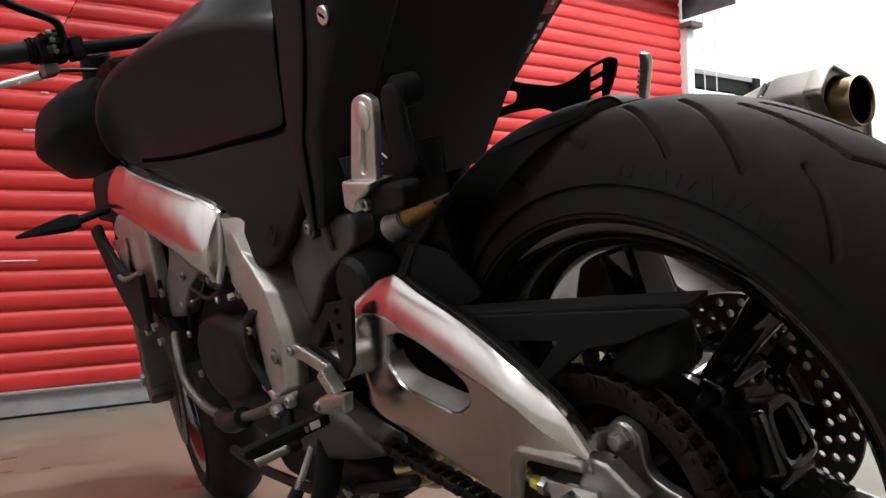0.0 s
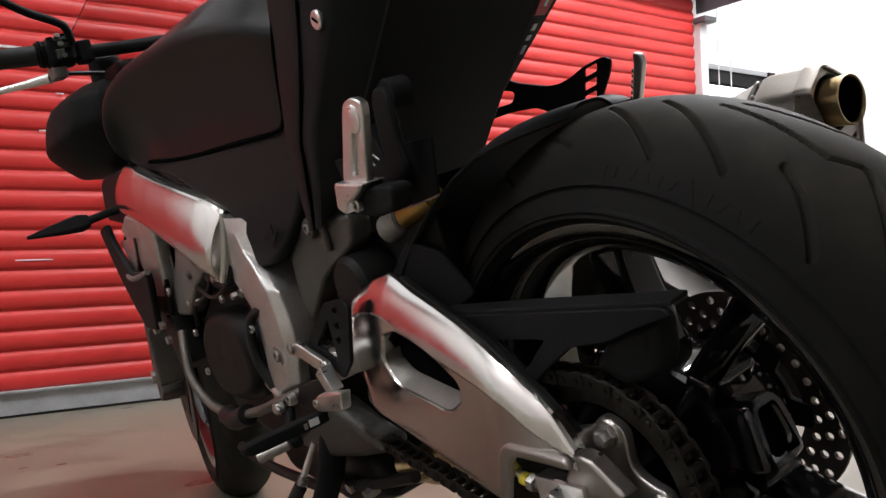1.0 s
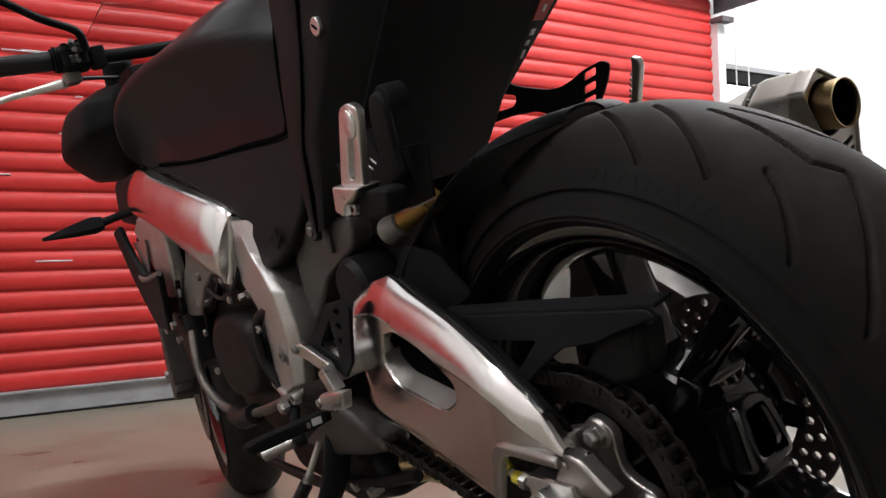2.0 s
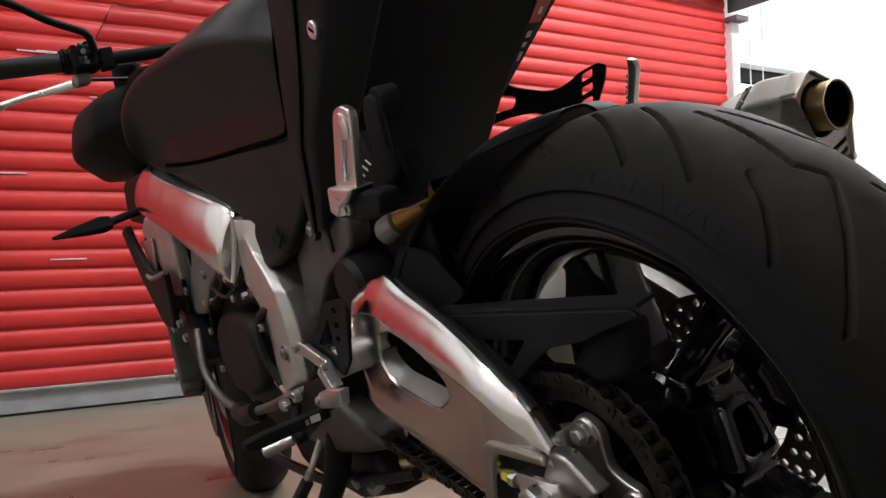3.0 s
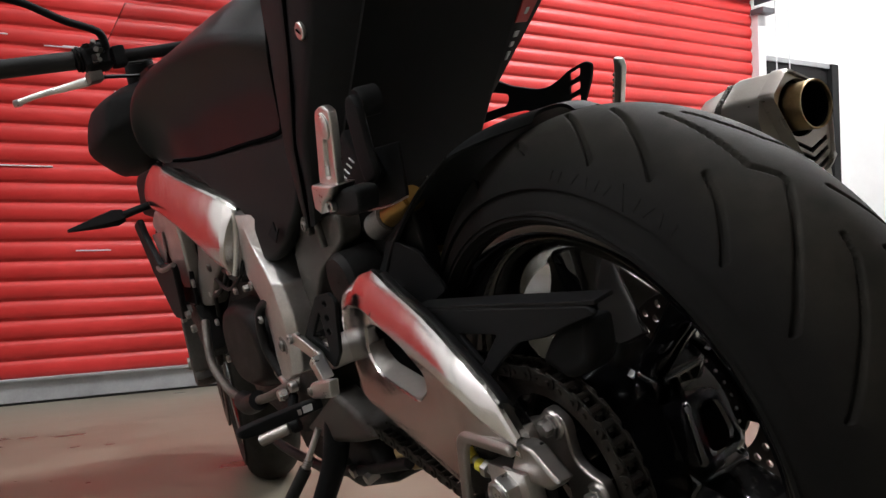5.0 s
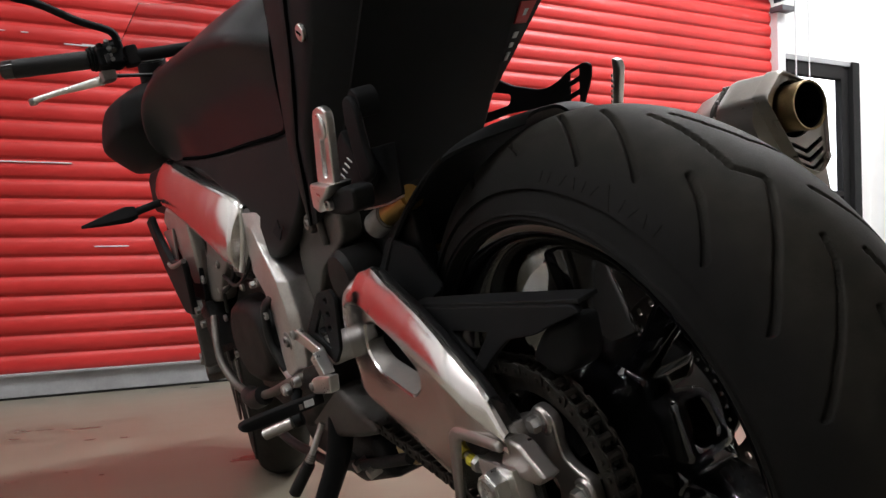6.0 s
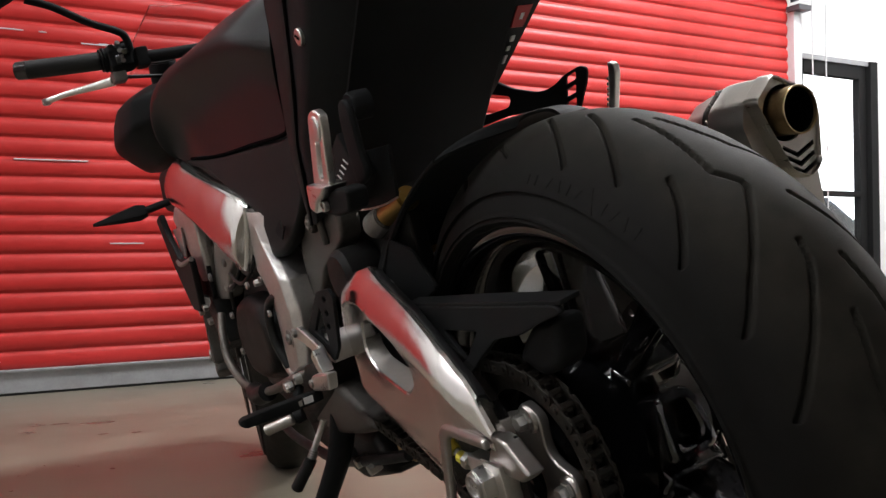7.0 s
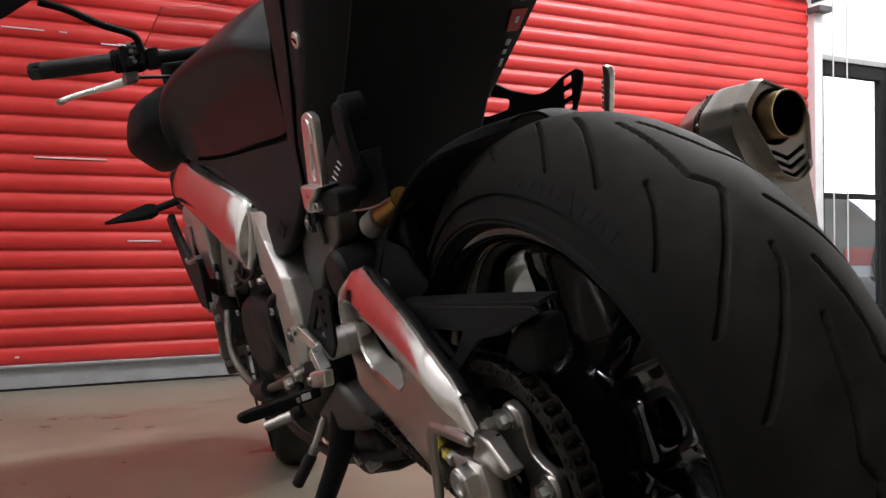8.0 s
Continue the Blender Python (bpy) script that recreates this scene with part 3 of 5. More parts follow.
def brake_disc(parent, centre, x, outer, inner, holes):
    disc = [polar(outer, a * 5, (0, 0, 0)) for a in range(72)]
    bore = [polar(inner, a * 5, (0, 0, 0)) for a in range(72)]
    rows = []
    for i in range(holes):
        a = 360 / holes * i
        for r, s in ((outer - .009, 0), (outer - .021, 5), (outer - .033, 10)):
            y, z = polar(r, a + s, (0, 0, 0))
            rows.append([(y + .0043 * math.cos(q * math.pi / 4), z + .0043 * math.sin(q * math.pi / 4)) for q in range(8)])
    bm = plate(disc, 0.005, [bore, *rows], 0.0004, 0.0, 0, Matrix.Translation((x, centre[1], centre[2])) @ SIDE)
    d = part("brake_disc", bm, DISC, parent, "drilled steel brake disc")
    carrier = []
    for i in range(60):
        carrier.append(polar(inner + (.010 if i % 10 < 4 else -.012), i * 6, (0, 0, 0)))
    part("carrier", plate(carrier, 0.006, [[polar(.03, a * 12, (0, 0, 0)) for a in range(30)]], 0.001, 0.003, 1, Matrix.Translation((x - .001, centre[1], centre[2])) @ SIDE), ENGINE, d)
    return d


brake_disc(rear, AXLE, 0.070, 0.112, 0.066, 26)
for bx in (-0.072, 0.072):
    brake_disc(front, FRONT, bx, 0.160, 0.112, 36)


# ---- rear sprocket and chain ----
SPX = -0.128


def sprocket():
    teeth = []
    for i in range(42):
        a = 360 / 42 * i
        teeth += [polar(.101, a - 2.6, (0, 0, 0)), polar(.1085, a - .9, (0, 0, 0)), polar(.1085, a + .9, (0, 0, 0)), polar(.101, a + 2.6, (0, 0, 0))]
    inner = [polar(.082, a * 10, (0, 0, 0)) for a in range(36)]
    s = part("sprocket", plate(teeth, 0.006, [inner], 0.0006, 0.0, 1, Matrix.Translation((SPX, 0, AXLE[2])) @ SIDE), CHAIN, bike, "dark oily steel rear sprocket")
    star = []
    for i in range(6):
        a = 60 * i + 117.5
        if i >= 4:
            star += [(*polar(.062, a - 15, (0, 0, 0)), .02), (*polar(.062, a + 15, (0, 0, 0)), .02)]
            continue
        star += [(*polar(.066, a - 18, (0, 0, 0)), .008), (*polar(.084, a - 9, (0, 0, 0)), .010), (*polar(.084, a + 9, (0, 0, 0)), .010), (*polar(.066, a + 18, (0, 0, 0)), .008),
                 (*polar(.058, a + 30, (0, 0, 0)), .02)]
    sp = part("carrier_plate", plate(star, 0.012, [[polar(.030, a * 15, (0, 0, 0)) for a in range(24)]], 0.003, 0.006, 3, Matrix.Translation((SPX - .010, 0, AXLE[2])) @ SIDE), SATIN_ALU, s,
              "satin aluminium carrier plate")
    for i in range(4):
        y, z = polar(.0715, 60 * i + 117.5, AXLE)
        part("boss", lathe([(.0001, -.0035), (.0120, -.0035), (.0135, -.002), (.0140, 0)], (SPX - .0155, y, z), 24), SATIN_ALU, sp)
        bolt((SPX - .019, y, z), .0098, .003, s, STEEL, socket=False, name="washer")
        bolt((SPX - .021, y, z), .0080, .009, s, STEEL, socket=False, name="nut")
    part("cush_drive", lathe([(.03, -.112), (.075, -.110), (.086, -.100), (.088, -.060), (.07, -.045)], AXLE, 60), GLOSS, s, "gloss black cush drive housing")
    return s


sprocket()


def chain():
    """Links round the sprocket and along both runs to the gearbox."""
    r, step = .1055, 0.015875
    front_c, fr = Vector((0.60, 0.385)), 0.042
    rear_c = Vector((0.0, AXLE[2]))
    d = front_c - rear_c
    base, off = math.atan2(d.y, d.x), math.acos((r - fr) / d.length)
    top_r = rear_c + Vector((math.cos(base + off), math.sin(base + off))) * r
    low_r = rear_c + Vector((math.cos(base - off), math.sin(base - off))) * r
    top_f = front_c + Vector((math.cos(base + off), math.sin(base + off))) * fr
    low_f = front_c + Vector((math.cos(base - off), math.sin(base - off))) * fr
    pts = [top_f.lerp(top_r, k / 60) for k in range(60)]
    sweep = 2 * math.pi - 2 * off
    pts += [rear_c + Vector((math.cos(base + off + sweep * k / 80), math.sin(base + off + sweep * k / 80))) * r for k in range(80)]
    for k in range(61):
        p = low_r.lerp(low_f, k / 60)
        p.y += 0.010 * math.sin(math.pi * k / 60)
        pts.append(p)
    run, out, carry = 0.0, [pts[0]], step
    for a, b in zip(pts[:-1], pts[1:]):
        seg = (b - a).length
        while carry <= seg:
            out.append(a.lerp(b, carry / seg))
            carry += step
        carry -= seg
    rollers = bmesh.new()
    for p in out:
        rod((SPX - .0105, p.x, p.y), (SPX + .0105, p.x, p.y), .0047, segs=10, bm=rollers)
        rod((SPX - .0132, p.x, p.y), (SPX - .0105, p.x, p.y), .0027, segs=8, bm=rollers)
    ch = part("drive_chain", rollers, CHAIN, bike, "oily brown steel drive chain")
    shape = rounded([(-.0150, -.0078, .007), (0, -.0060, .004), (.0150, -.0078, .007), (.0150, .0078, .007), (0, .0060, .004), (-.0150, .0078, .007)], .005, 3)
    meshes = []
    for gap in (.0078, .0100):
        bm = bmesh.new()
        for s in (-1, 1):
            one = plate([(p[0], p[1]) for p in shape], .0021, (), .0004, 0.0, 0, Matrix.Translation((s * gap, 0, 0)) @ SIDE)
            me = bpy.data.meshes.new("one")
            one.to_mesh(me)
            one.free()
            bm.from_mesh(me)
            bpy.data.meshes.remove(me)
        me = bpy.data.meshes.new("link")
        bm.to_mesh(me)
        bm.free()
        meshes.append(me)
    for i, (a, b) in enumerate(zip(out[:-1], out[1:])):
        ob = part("link", meshes[i % 2], CHAIN, ch)
        mid = (a + b) / 2
        ob.matrix_basis = Matrix.Translation((SPX, mid.x, mid.y)) @ Matrix.Rotation(math.atan2(b.y - a.y, b.x - a.x), 4, "X")
    return ch


chain()


# ---- swingarm ----
def swingarm():
    """Left arm: a flat outer face, a crease, and a rolled top bevel above it."""
    rows = [  # y, upper edge, crease and bottom z, how far the bevel rolls in, inner x
        (-0.029, 0.3945, 0.3900, 0.3520, 0.0030, -0.150), (-0.010, 0.4230, 0.3985, 0.3360, 0.0060, -0.143), (0.012, 0.4375, 0.4110, 0.3220, 0.0128, -0.138), (0.040, 0.4565, 0.4300, 0.3130, 0.0152, -0.133),
        (0.074, 0.4730, 0.4430, 0.3160, 0.0173, -0.129), (0.118, 0.4910, 0.4550, 0.3230, 0.0193, -0.125), (0.150, 0.5020, 0.4640, 0.3290, 0.0201, -0.123), (0.199, 0.5175, 0.4800, 0.3380, 0.0214, -0.120),
        (0.228, 0.5285, 0.4895, 0.3435, 0.0232, -0.117), (0.244, 0.5335, 0.4950, 0.3460, 0.0238, -0.115), (0.270, 0.5295, 0.4985, 0.3505, 0.0155, -0.112), (0.300, 0.5190, 0.4960, 0.3550, 0.0110, -0.109),
        (0.325, 0.5085, 0.4890, 0.3580, 0.0080, -0.106), (0.343, 0.4860, 0.4700, 0.3610, 0.0070, -0.103), (0.362, 0.4580, 0.4440, 0.3630, 0.0060, -0.100), (0.380, 0.4320, 0.4200, 0.3670, 0.0055, -0.098), (0.398, 0.4120, 0.4040, 0.3740, 0.0050, -0.096)]
    fine = [tuple(a + (b - a) * k / 3 for a, b in zip(p, q)) for p, q in zip(rows[:-1], rows[1:]) for k in range(3)] + [rows[-1]]

    def face_x(y):
        """The flat outer face: it runs inward towards the pivot."""
        return -.190 + .118 * max(0, y - .05) + .12 * max(0, .02 - y) + 5 * max(0, y - .335) ** 2

    rings = []
    for y, zt, zc, zb, roll, xi in fine:
        face = face_x(y)
        bev = [(face + roll * (.45 * t + .55 * t ** 3), y, zc + (zt - zc) * t) for t in (0, .14, .28, .42, .54, .64, .73, .81, .88, .94, 1)]
        low = zb + .16 * (zc - zb)
        rings.append([(xi, y, zb + .012), (xi - .006, y, zt - .030), (face + roll + .013, y, zt - .004), (face + roll + .004, y, zt + .0012)] + bev[::-1]
                     + [(face + .0012, y, zc - .0035), (face + .0012, y, zb * .6 + zc * .4), (face, y, low), (face + .003, y, zb + .006), (face + .010, y, zb + .0015), (xi - .010, y, zb)])
    body = loft(rings)

    pts = rounded([(.2600, .4720, .008), (.2790, .4370, .014), (.2520, .4140, .014), (.1470, .4010, .014), (.1130, .4190, .010), (.1090, .4390, .010), (.1620, .4670, .02), (.2240, .4810, .012)], .012)
    cy, cz = sum(p[0] for p in pts) / len(pts), sum(p[1] for p in pts) / len(pts)

    def lowness(y, z):
        return min(1, max(0, (.452 - .15 * (.28 - y) - z) / .03))

    def window_ring(dx, g, slope):
        """The opening's outline at a depth; its lower wall slopes up as it goes in."""
        return [(face_x(y) + dx, cy + (y - cy) * g, cz + (z - cz) * g + slope * lowness(y, z)) for y, z in pts]

    def window():
        return loft([window_ring(*v) for v in ((-.03, 1.16, 0), (-.003, 1.06, 0), (.001, 1.01, 0), (.004, .985, .001), (.018, .96, .006), (.024, .955, .008), (.10, .95, .010))])

    def window_sill():
        keep = [k for k, (y, z) in enumerate(pts) if lowness(y, z) > .05]
        rings = [window_ring(*v) for v in ((.0035, .982, .0012), (.010, .968, .0038), (.018, .952, .0068), (.026, .945, .0092))]
        return loft([[ring[k] for k in keep] for ring in rings], closed=False, thick=.0008)

    def notch():
        pts = rounded([(.043, .381), (-.030, .380), (-.040, .298), (.082, .296)], .008)
        return loft([[(x, p[0], p[1]) for p in pts] for x in (-.23, -.163)])

    arm = part("swingarm", modified(body, [window(), notch()], bevel=.0012, segs=2, limit=32), POLISHED, bike, "polished aluminium swingarm with a cut-out window", angle=18)
    part("window_sill", window_sill(), DULL, arm, "rough cast lower wall of the cut-out")
    # added black sheet: paints the shade inside the cut-out and hides the chain
    part("window_back", side_plate([(.285, .487), (.290, .430), (.255, .405), (.140, .392), (.100, .415), (.098, .445), (.160, .475), (.225, .490)], -.1475, .003, (), .001, .01, turn=(0, -6)), SOOT_SHADE, arm)
    # raised rim round the adjuster's pocket
    part("pocket_rim", modified(side_plate([(.062, .384), (.050, .3925), (.010, .3925), (-.028, .3915), (-.031, .382), (.040, .382), (.050, .373), (.078, .300), (.090, .302)], -.189, .008, (), .0035, .006, 3), bevel=0), SATIN_ALU, arm)
    part("end_cap", side_plate([(-.012, .374), (-.026, .390, .004), (-.042, .387, .003), (-.072, .362, .003), (-.057, .352, .003), (-.020, .353), (.002, .355), (-.004, .364)], -.171, .019, (), .004, .005, 3), SATIN_ALU, arm, "satin aluminium swingarm end")
    part("seam_line", tube([(face_x(y) + dx, y, z) for y, z, dx in ((.2125, .5125, .0135), (.2135, .507, .0098), (.219, .497, .0040), (.2255, .4895, -.0002))], .0006, 6), DARK_CAST, arm, "fine joint line")
    # added dark plate that draws the pocket's inside as shade
    part("pocket_back", box((-.166, .020, .340), (.004, .125, .095), .001), ENGINE, arm)
    part("adjuster_block", box((-.176, .000, .340), (.018, .060, .046), .003), CAST, arm)
    part("axle_nut", rod((-.182, -.002, .343), (-.199, -.002, .343), .0175, segs=6, bevel=.0015), MACHINED, arm, "steel rear axle nut")
    part("washer", rod((-.180, -.002, .343), (-.1835, -.002, .343), .0215, segs=28, bevel=.0008), CAST, arm)
    part("axle_end", lathe([(.009, -.194), (.0105, -.202), (.0125, -.202), (.0135, -.194)], (0, -.002, .343), 24), STEEL, arm)
    part("adjuster_screw", rod((-.180, .022, .350), (-.180, .066, .358), .0042, segs=10), STEEL, arm)
    part("lock_nut", rod((-.180, .034, .352), (-.180, .041, .3535), .0085, segs=6), STEEL, arm)
    part("paint_mark", rod((-.1815, .042, .354), (-.1815, .050, .3555), .0062, segs=10), YELLOW, arm, "yellow paint mark")
    # cross tube at the pivot and the right arm
    part("pivot_tube", modified(loft([[(x, .37 + .055 * math.cos(a * math.pi / 8) * s, .425 + .060 * math.sin(a * math.pi / 8) * s) for a in range(16)] for x, s in
                                      ((-.130, .75), (-.118, 1), (.118, 1), (.130, .75))]), bevel=.003), OILY, arm)
    part("cross_member", modified(loft([[(x, .31 + .05 * c, .47 + .045 * s) for c, s in ((-1, -.8), (-1, .8), (.2, 1), (1, .5), (1, -1))] for x in (-.125, .125)]), bevel=.006), CAST, arm)
    part("right_arm", modified(loft([[(x, y, z) for x, z in ((.105, zb), (.105, zt), (.160, zt - .01), (.165, zb + .01))] for y, zt, zb in
                                     ((-.04, .36, .30), (.08, .43, .30), (.20, .50, .34), (.34, .47, .37))]), bevel=.006), DULL, arm)
    # black slider strip along the arm's inner top edge
    rings = []
    for y, zt, zc, zb, roll, xi in fine[3:25]:
        x = face_x(y) + roll + .0095
        rings.append([(x - .0062, y, zt - .008), (x - .0052, y, zt + .0010), (x - .003, y, zt + .0022), (x + .004, y, zt + .0008), (x + .008, y, zt - .010)])
    part("slider_strip", modified(loft(rings), bevel=.0015), SATIN, arm, "black plastic chain slider")
    return arm


arm = swingarm()


# ---- chain guard ----
def chain_guard():
    g = part("chain_guard", side_plate([(.160, .490), (-.122, .506), (-.130, .500), (-.085, .486), (-.060, .476), (-.014, .468), (.018, .449), (.050, .428), (.068, .430), (.084, .446), (.120, .480)], -.142, .006,
                                       [[(.085, .4695, .004), (.017, .473, .004), (.056, .440, .004)]], .0015, .008), MATTE, bike, "matte black plastic chain guard")
    part("top_flange", modified(loft([[(-.143, y, z), (-.143, y, z + .004), (-.122, y, z + .006), (-.122, y, z + .002)] for y, z in ((.17, .488), (.02, .498), (-.07, .503), (-.130, .5065))]), bevel=.001), MATTE, g)
    part("end_shield", side_plate([(-.095, .488), (-.090, .452), (-.080, .440), (-.048, .428), (-.014, .444), (-.040, .470), (-.062, .484)], -.112, .034, (), .010, .010, 4), MATTE, g)
    return g


chain_guard()


# ---- hugger ----
def hugger():
    """Black inner mudguard that follows the rear tyre."""
    rings = []
    for k in range(31):
        t = k / 30
        deg = 20 + 63 * t
        a = radians(deg)
        front = max(0, (60 - deg) / 30) ** 1.5
        crown = .3370 + .038 * front
        rim = .3205 + .020 * front + .010 * max(0, (deg - 74) / 12) ** 2
        # the rear corners are rounded off
        wide = .101 + .012 * min(1, max(0, (66 - deg) / 30))
        half = wide if t < .80 else wide * (1 - ((t - .80) / .203) ** 2.6) ** (1 / 2.6)
        row = []
        for q in range(-14, 15):
            f = q / 14
            rr = crown - (crown - rim) * abs(f) ** 3.2 - .008 * max(0, (t - .75) / .25) ** 2
            row.append((half * (f - .03 * f * abs(f) ** 5), AXLE[1] + rr * math.cos(a), AXLE[2] + rr * math.sin(a)))
        rings.append(row)
    h = part("hugger", loft(rings, closed=False, thick=.0035), MATTE, bike, "matte black plastic rear hugger mudguard", angle=50)
    # rolled edge along the left and right rims
    for side in (0, -1):
        part("rim_bead", tube([row[side] for row in rings[:26:5]], .0024, 8), SATIN, h)
    # plate that ties the mudguard to the arm
    part("mount_plate", side_plate([(.345, .470), (.300, .520), (.250, .560), (.190, .545), (.150, .500), (.200, .480)], -.106, .005, (), .0015, .010), MATTE, h)
    return h


hugger()


# ---- tank, side cover, seat and tail ----
def tank_ring(y, a, low, rim, crown):
    """The tank's section at y: a hollow flank from half width low up to a at the rim, then the crown."""
    rise = crown - rim
    half = [(.0, crown), (.42 * a, crown - .08 * rise), (.70 * a, rim + .62 * rise), (.88 * a, rim + .24 * rise), (.972 * a, rim + .006), (a, rim - .004), (.985 * a, rim - .016),
            (a * .45 + low * .55, rim * .72 + .70 * .28), (low + .002, rim * .35 + .70 * .65), (low, .70), (low - .006, .62)]
    return [(x, y, z) for x, z in half] + [(-x, y, z) for x, z in half[:0:-1]]


TANK_ROWS = [(.300, .116, .108, .800, .872), (.345, .131, .114, .818, .894), (.385, .146, .120, .835, .908), (.425, .157, .124, .848, .916), (.495, .168, .129, .860, .923), (.56, .178, .135, .865, .924),
             (.64, .189, .141, .863, .916), (.71, .198, .148, .862, .904), (.77, .203, .156, .854, .886), (.82, .207, .156, .840, .866), (.855, .208, .160, .816, .836), (.880, .203, .164, .780, .796), (.890, .180, .156, .745, .752), (.892, .10, .10, .73, .735)]
tank = part("fuel_tank", modified(loft([tank_ring(*r) for r in TANK_ROWS]), subdiv=2), TANK, bike, "dark grey satin fuel tank", angle=60)
SIDE_OUT = [(.93, .738), (.76, .700), (.640, .640), (.600, .628), (.560, .590), (.545, .546), (.502, .553), (.462, .572), (.416, .612), (.392, .655), (.386, .700), (.400, .721), (.430, .711), (.540, .714), (.662, .716), (.80, .728)]


def side_cover(s):
    c = part("side_cover", side_plate(SIDE_OUT, s * .138, .022, (), .008, .014, 3, turn=(-s * 8, -s * 5.3)), SATIN, bike, "dark grey satin plastic side cover")
    if s < 0:
        bolt((-.155, .735, .697), .006, .003, c, MATTE)
        part("badge", side_plate([(.492, .590), (.470, .606), (.466, .592), (.456, .596), (.472, .577)], -.1585, .002, (), .0004, .001, turn=(8, 5.3)), MATTE, c, "small dark emblem")
    return c


side_cover(-1), side_cover(1)
part("tank_seam", tube([(-.1330, .331, .860), (-.1400, .354, .800), (-.1345, .386, .742), (-.1310, .402, .7235), (-.1310, .430, .7135), (-.139, .540, .716), (-.1475, .662, .718), (-.155, .74, .722), (-.166, .82, .731)], .0028), SOOT_SHADE, tank, "black joint between tank and cover")


def tail():
    """Seat tail: side panels, the dark inner wheel well and its right edge."""
    rear = ((.345, .612), (.265, .690), (.150, .790), (.034, .892), (-.03, .95))
    front = ((.400, .590), (.392, .690), (.354, .790), (.314, .900), (.300, .960))
    mid = ((.365, .592), (.315, .700), (.228, .800), (.16, .900), (.12, .960))
    t = part("tail_left_panel", loft([[(-.134, y, z) for y, z in front], [(-.1485, y, z) for y, z in mid], [(-.146, y * .6 + q * .4, z) for (y, z), (q, _) in zip(mid, rear)], [(-.118, y, z) for y, z in rear]], closed=False, thick=.004), MATTE, bike,
             "matte black plastic seat side panel", angle=50)
    part("front_strip", loft([[(-.1395, y + .004, z) for y, z in front], [(-.1440, y * .78 + q * .22, z) for (y, z), (q, _) in zip(front, mid)], [(-.1470, y * .52 + q * .48, z) for (y, z), (q, _) in zip(front, mid)],
                              [(-.1455, y * .46 + q * .54, z) for (y, z), (q, _) in zip(front, mid)]], closed=False, thick=.003), SATIN, t, "satin black cover strip", angle=40)
    part("inner_panel", loft([[(x, y, z) for y, z in rear] for x in (-.118, -.10, 0, .086, .091)], closed=False, thick=.004), MATTE, t, "flat black plastic undertail")
    outer = (.092, .094, .131, .168, .188)
    part("right_panel", loft([[(.0915, y, z) for y, z in rear], [(x, y + .004, z - .002) for x, (y, z) in zip(outer, rear)], [(x + .012, y + .10, z + .01) for x, (y, z) in zip(outer, rear)]], closed=False, thick=.003), SATIN, t)

    def edge(z, f):
        """A point on the narrow right edge of the tail at height z."""
        for (ya, za), (yb, zb), xa, xb in zip(rear[:-1], rear[1:], outer[:-1], outer[1:]):
            if za <= z <= zb:
                q = (z - za) / (zb - za)
                x = xa + (xb - xa) * q
                return Vector((.0915 + (x - .0915) * f, ya + (yb - ya) * q + .004 * f - .007, z - .002 * f))

    for z0, z1, f0, f1, m, name in ((.722, .730, .35, .6, DECAL, "white"), (.7345, .739, .3, .55, DECAL, "white"), (.7435, .749, .32, .58, DECAL, "white"), (.757, .777, .12, .80, RED_DECAL, "red"), (.764, .770, .40, .56, DECAL, "white"),
                                    (.785, .792, .36, .54, DECAL, "white"), (.797, .806, .36, .56, DECAL, "white")):
        lift = Vector((0, -.0006 if m is RED_DECAL else -.0012, 0))
        ring = [edge(z0, f0) + lift, edge(z0, f1) + lift, edge(z1, f1) + lift, edge(z1, f0) + lift]
        part("sticker", loft([ring, [p + Vector((0, .003, 0)) for p in ring]]), m, t, "small %s print on the tail edge" % name)
    part("seat_base", box((0, .16, .965), (.30, .55, .05), .02), MATTE, t)
    lock = part("seat_lock", lathe([(.0001, -.1525), (.0085, -.1525), (.0098, -.1515), (.0102, -.146)], (.0005, .2255, .8030), 24), MACHINED, t, "round metal seat lock")
    part("keyhole", box((-.1525, .2255, .8030), (.001, .010, .0024), 0, (38, 0, 0)), SOOT_SHADE, lock)
    return t


tail()


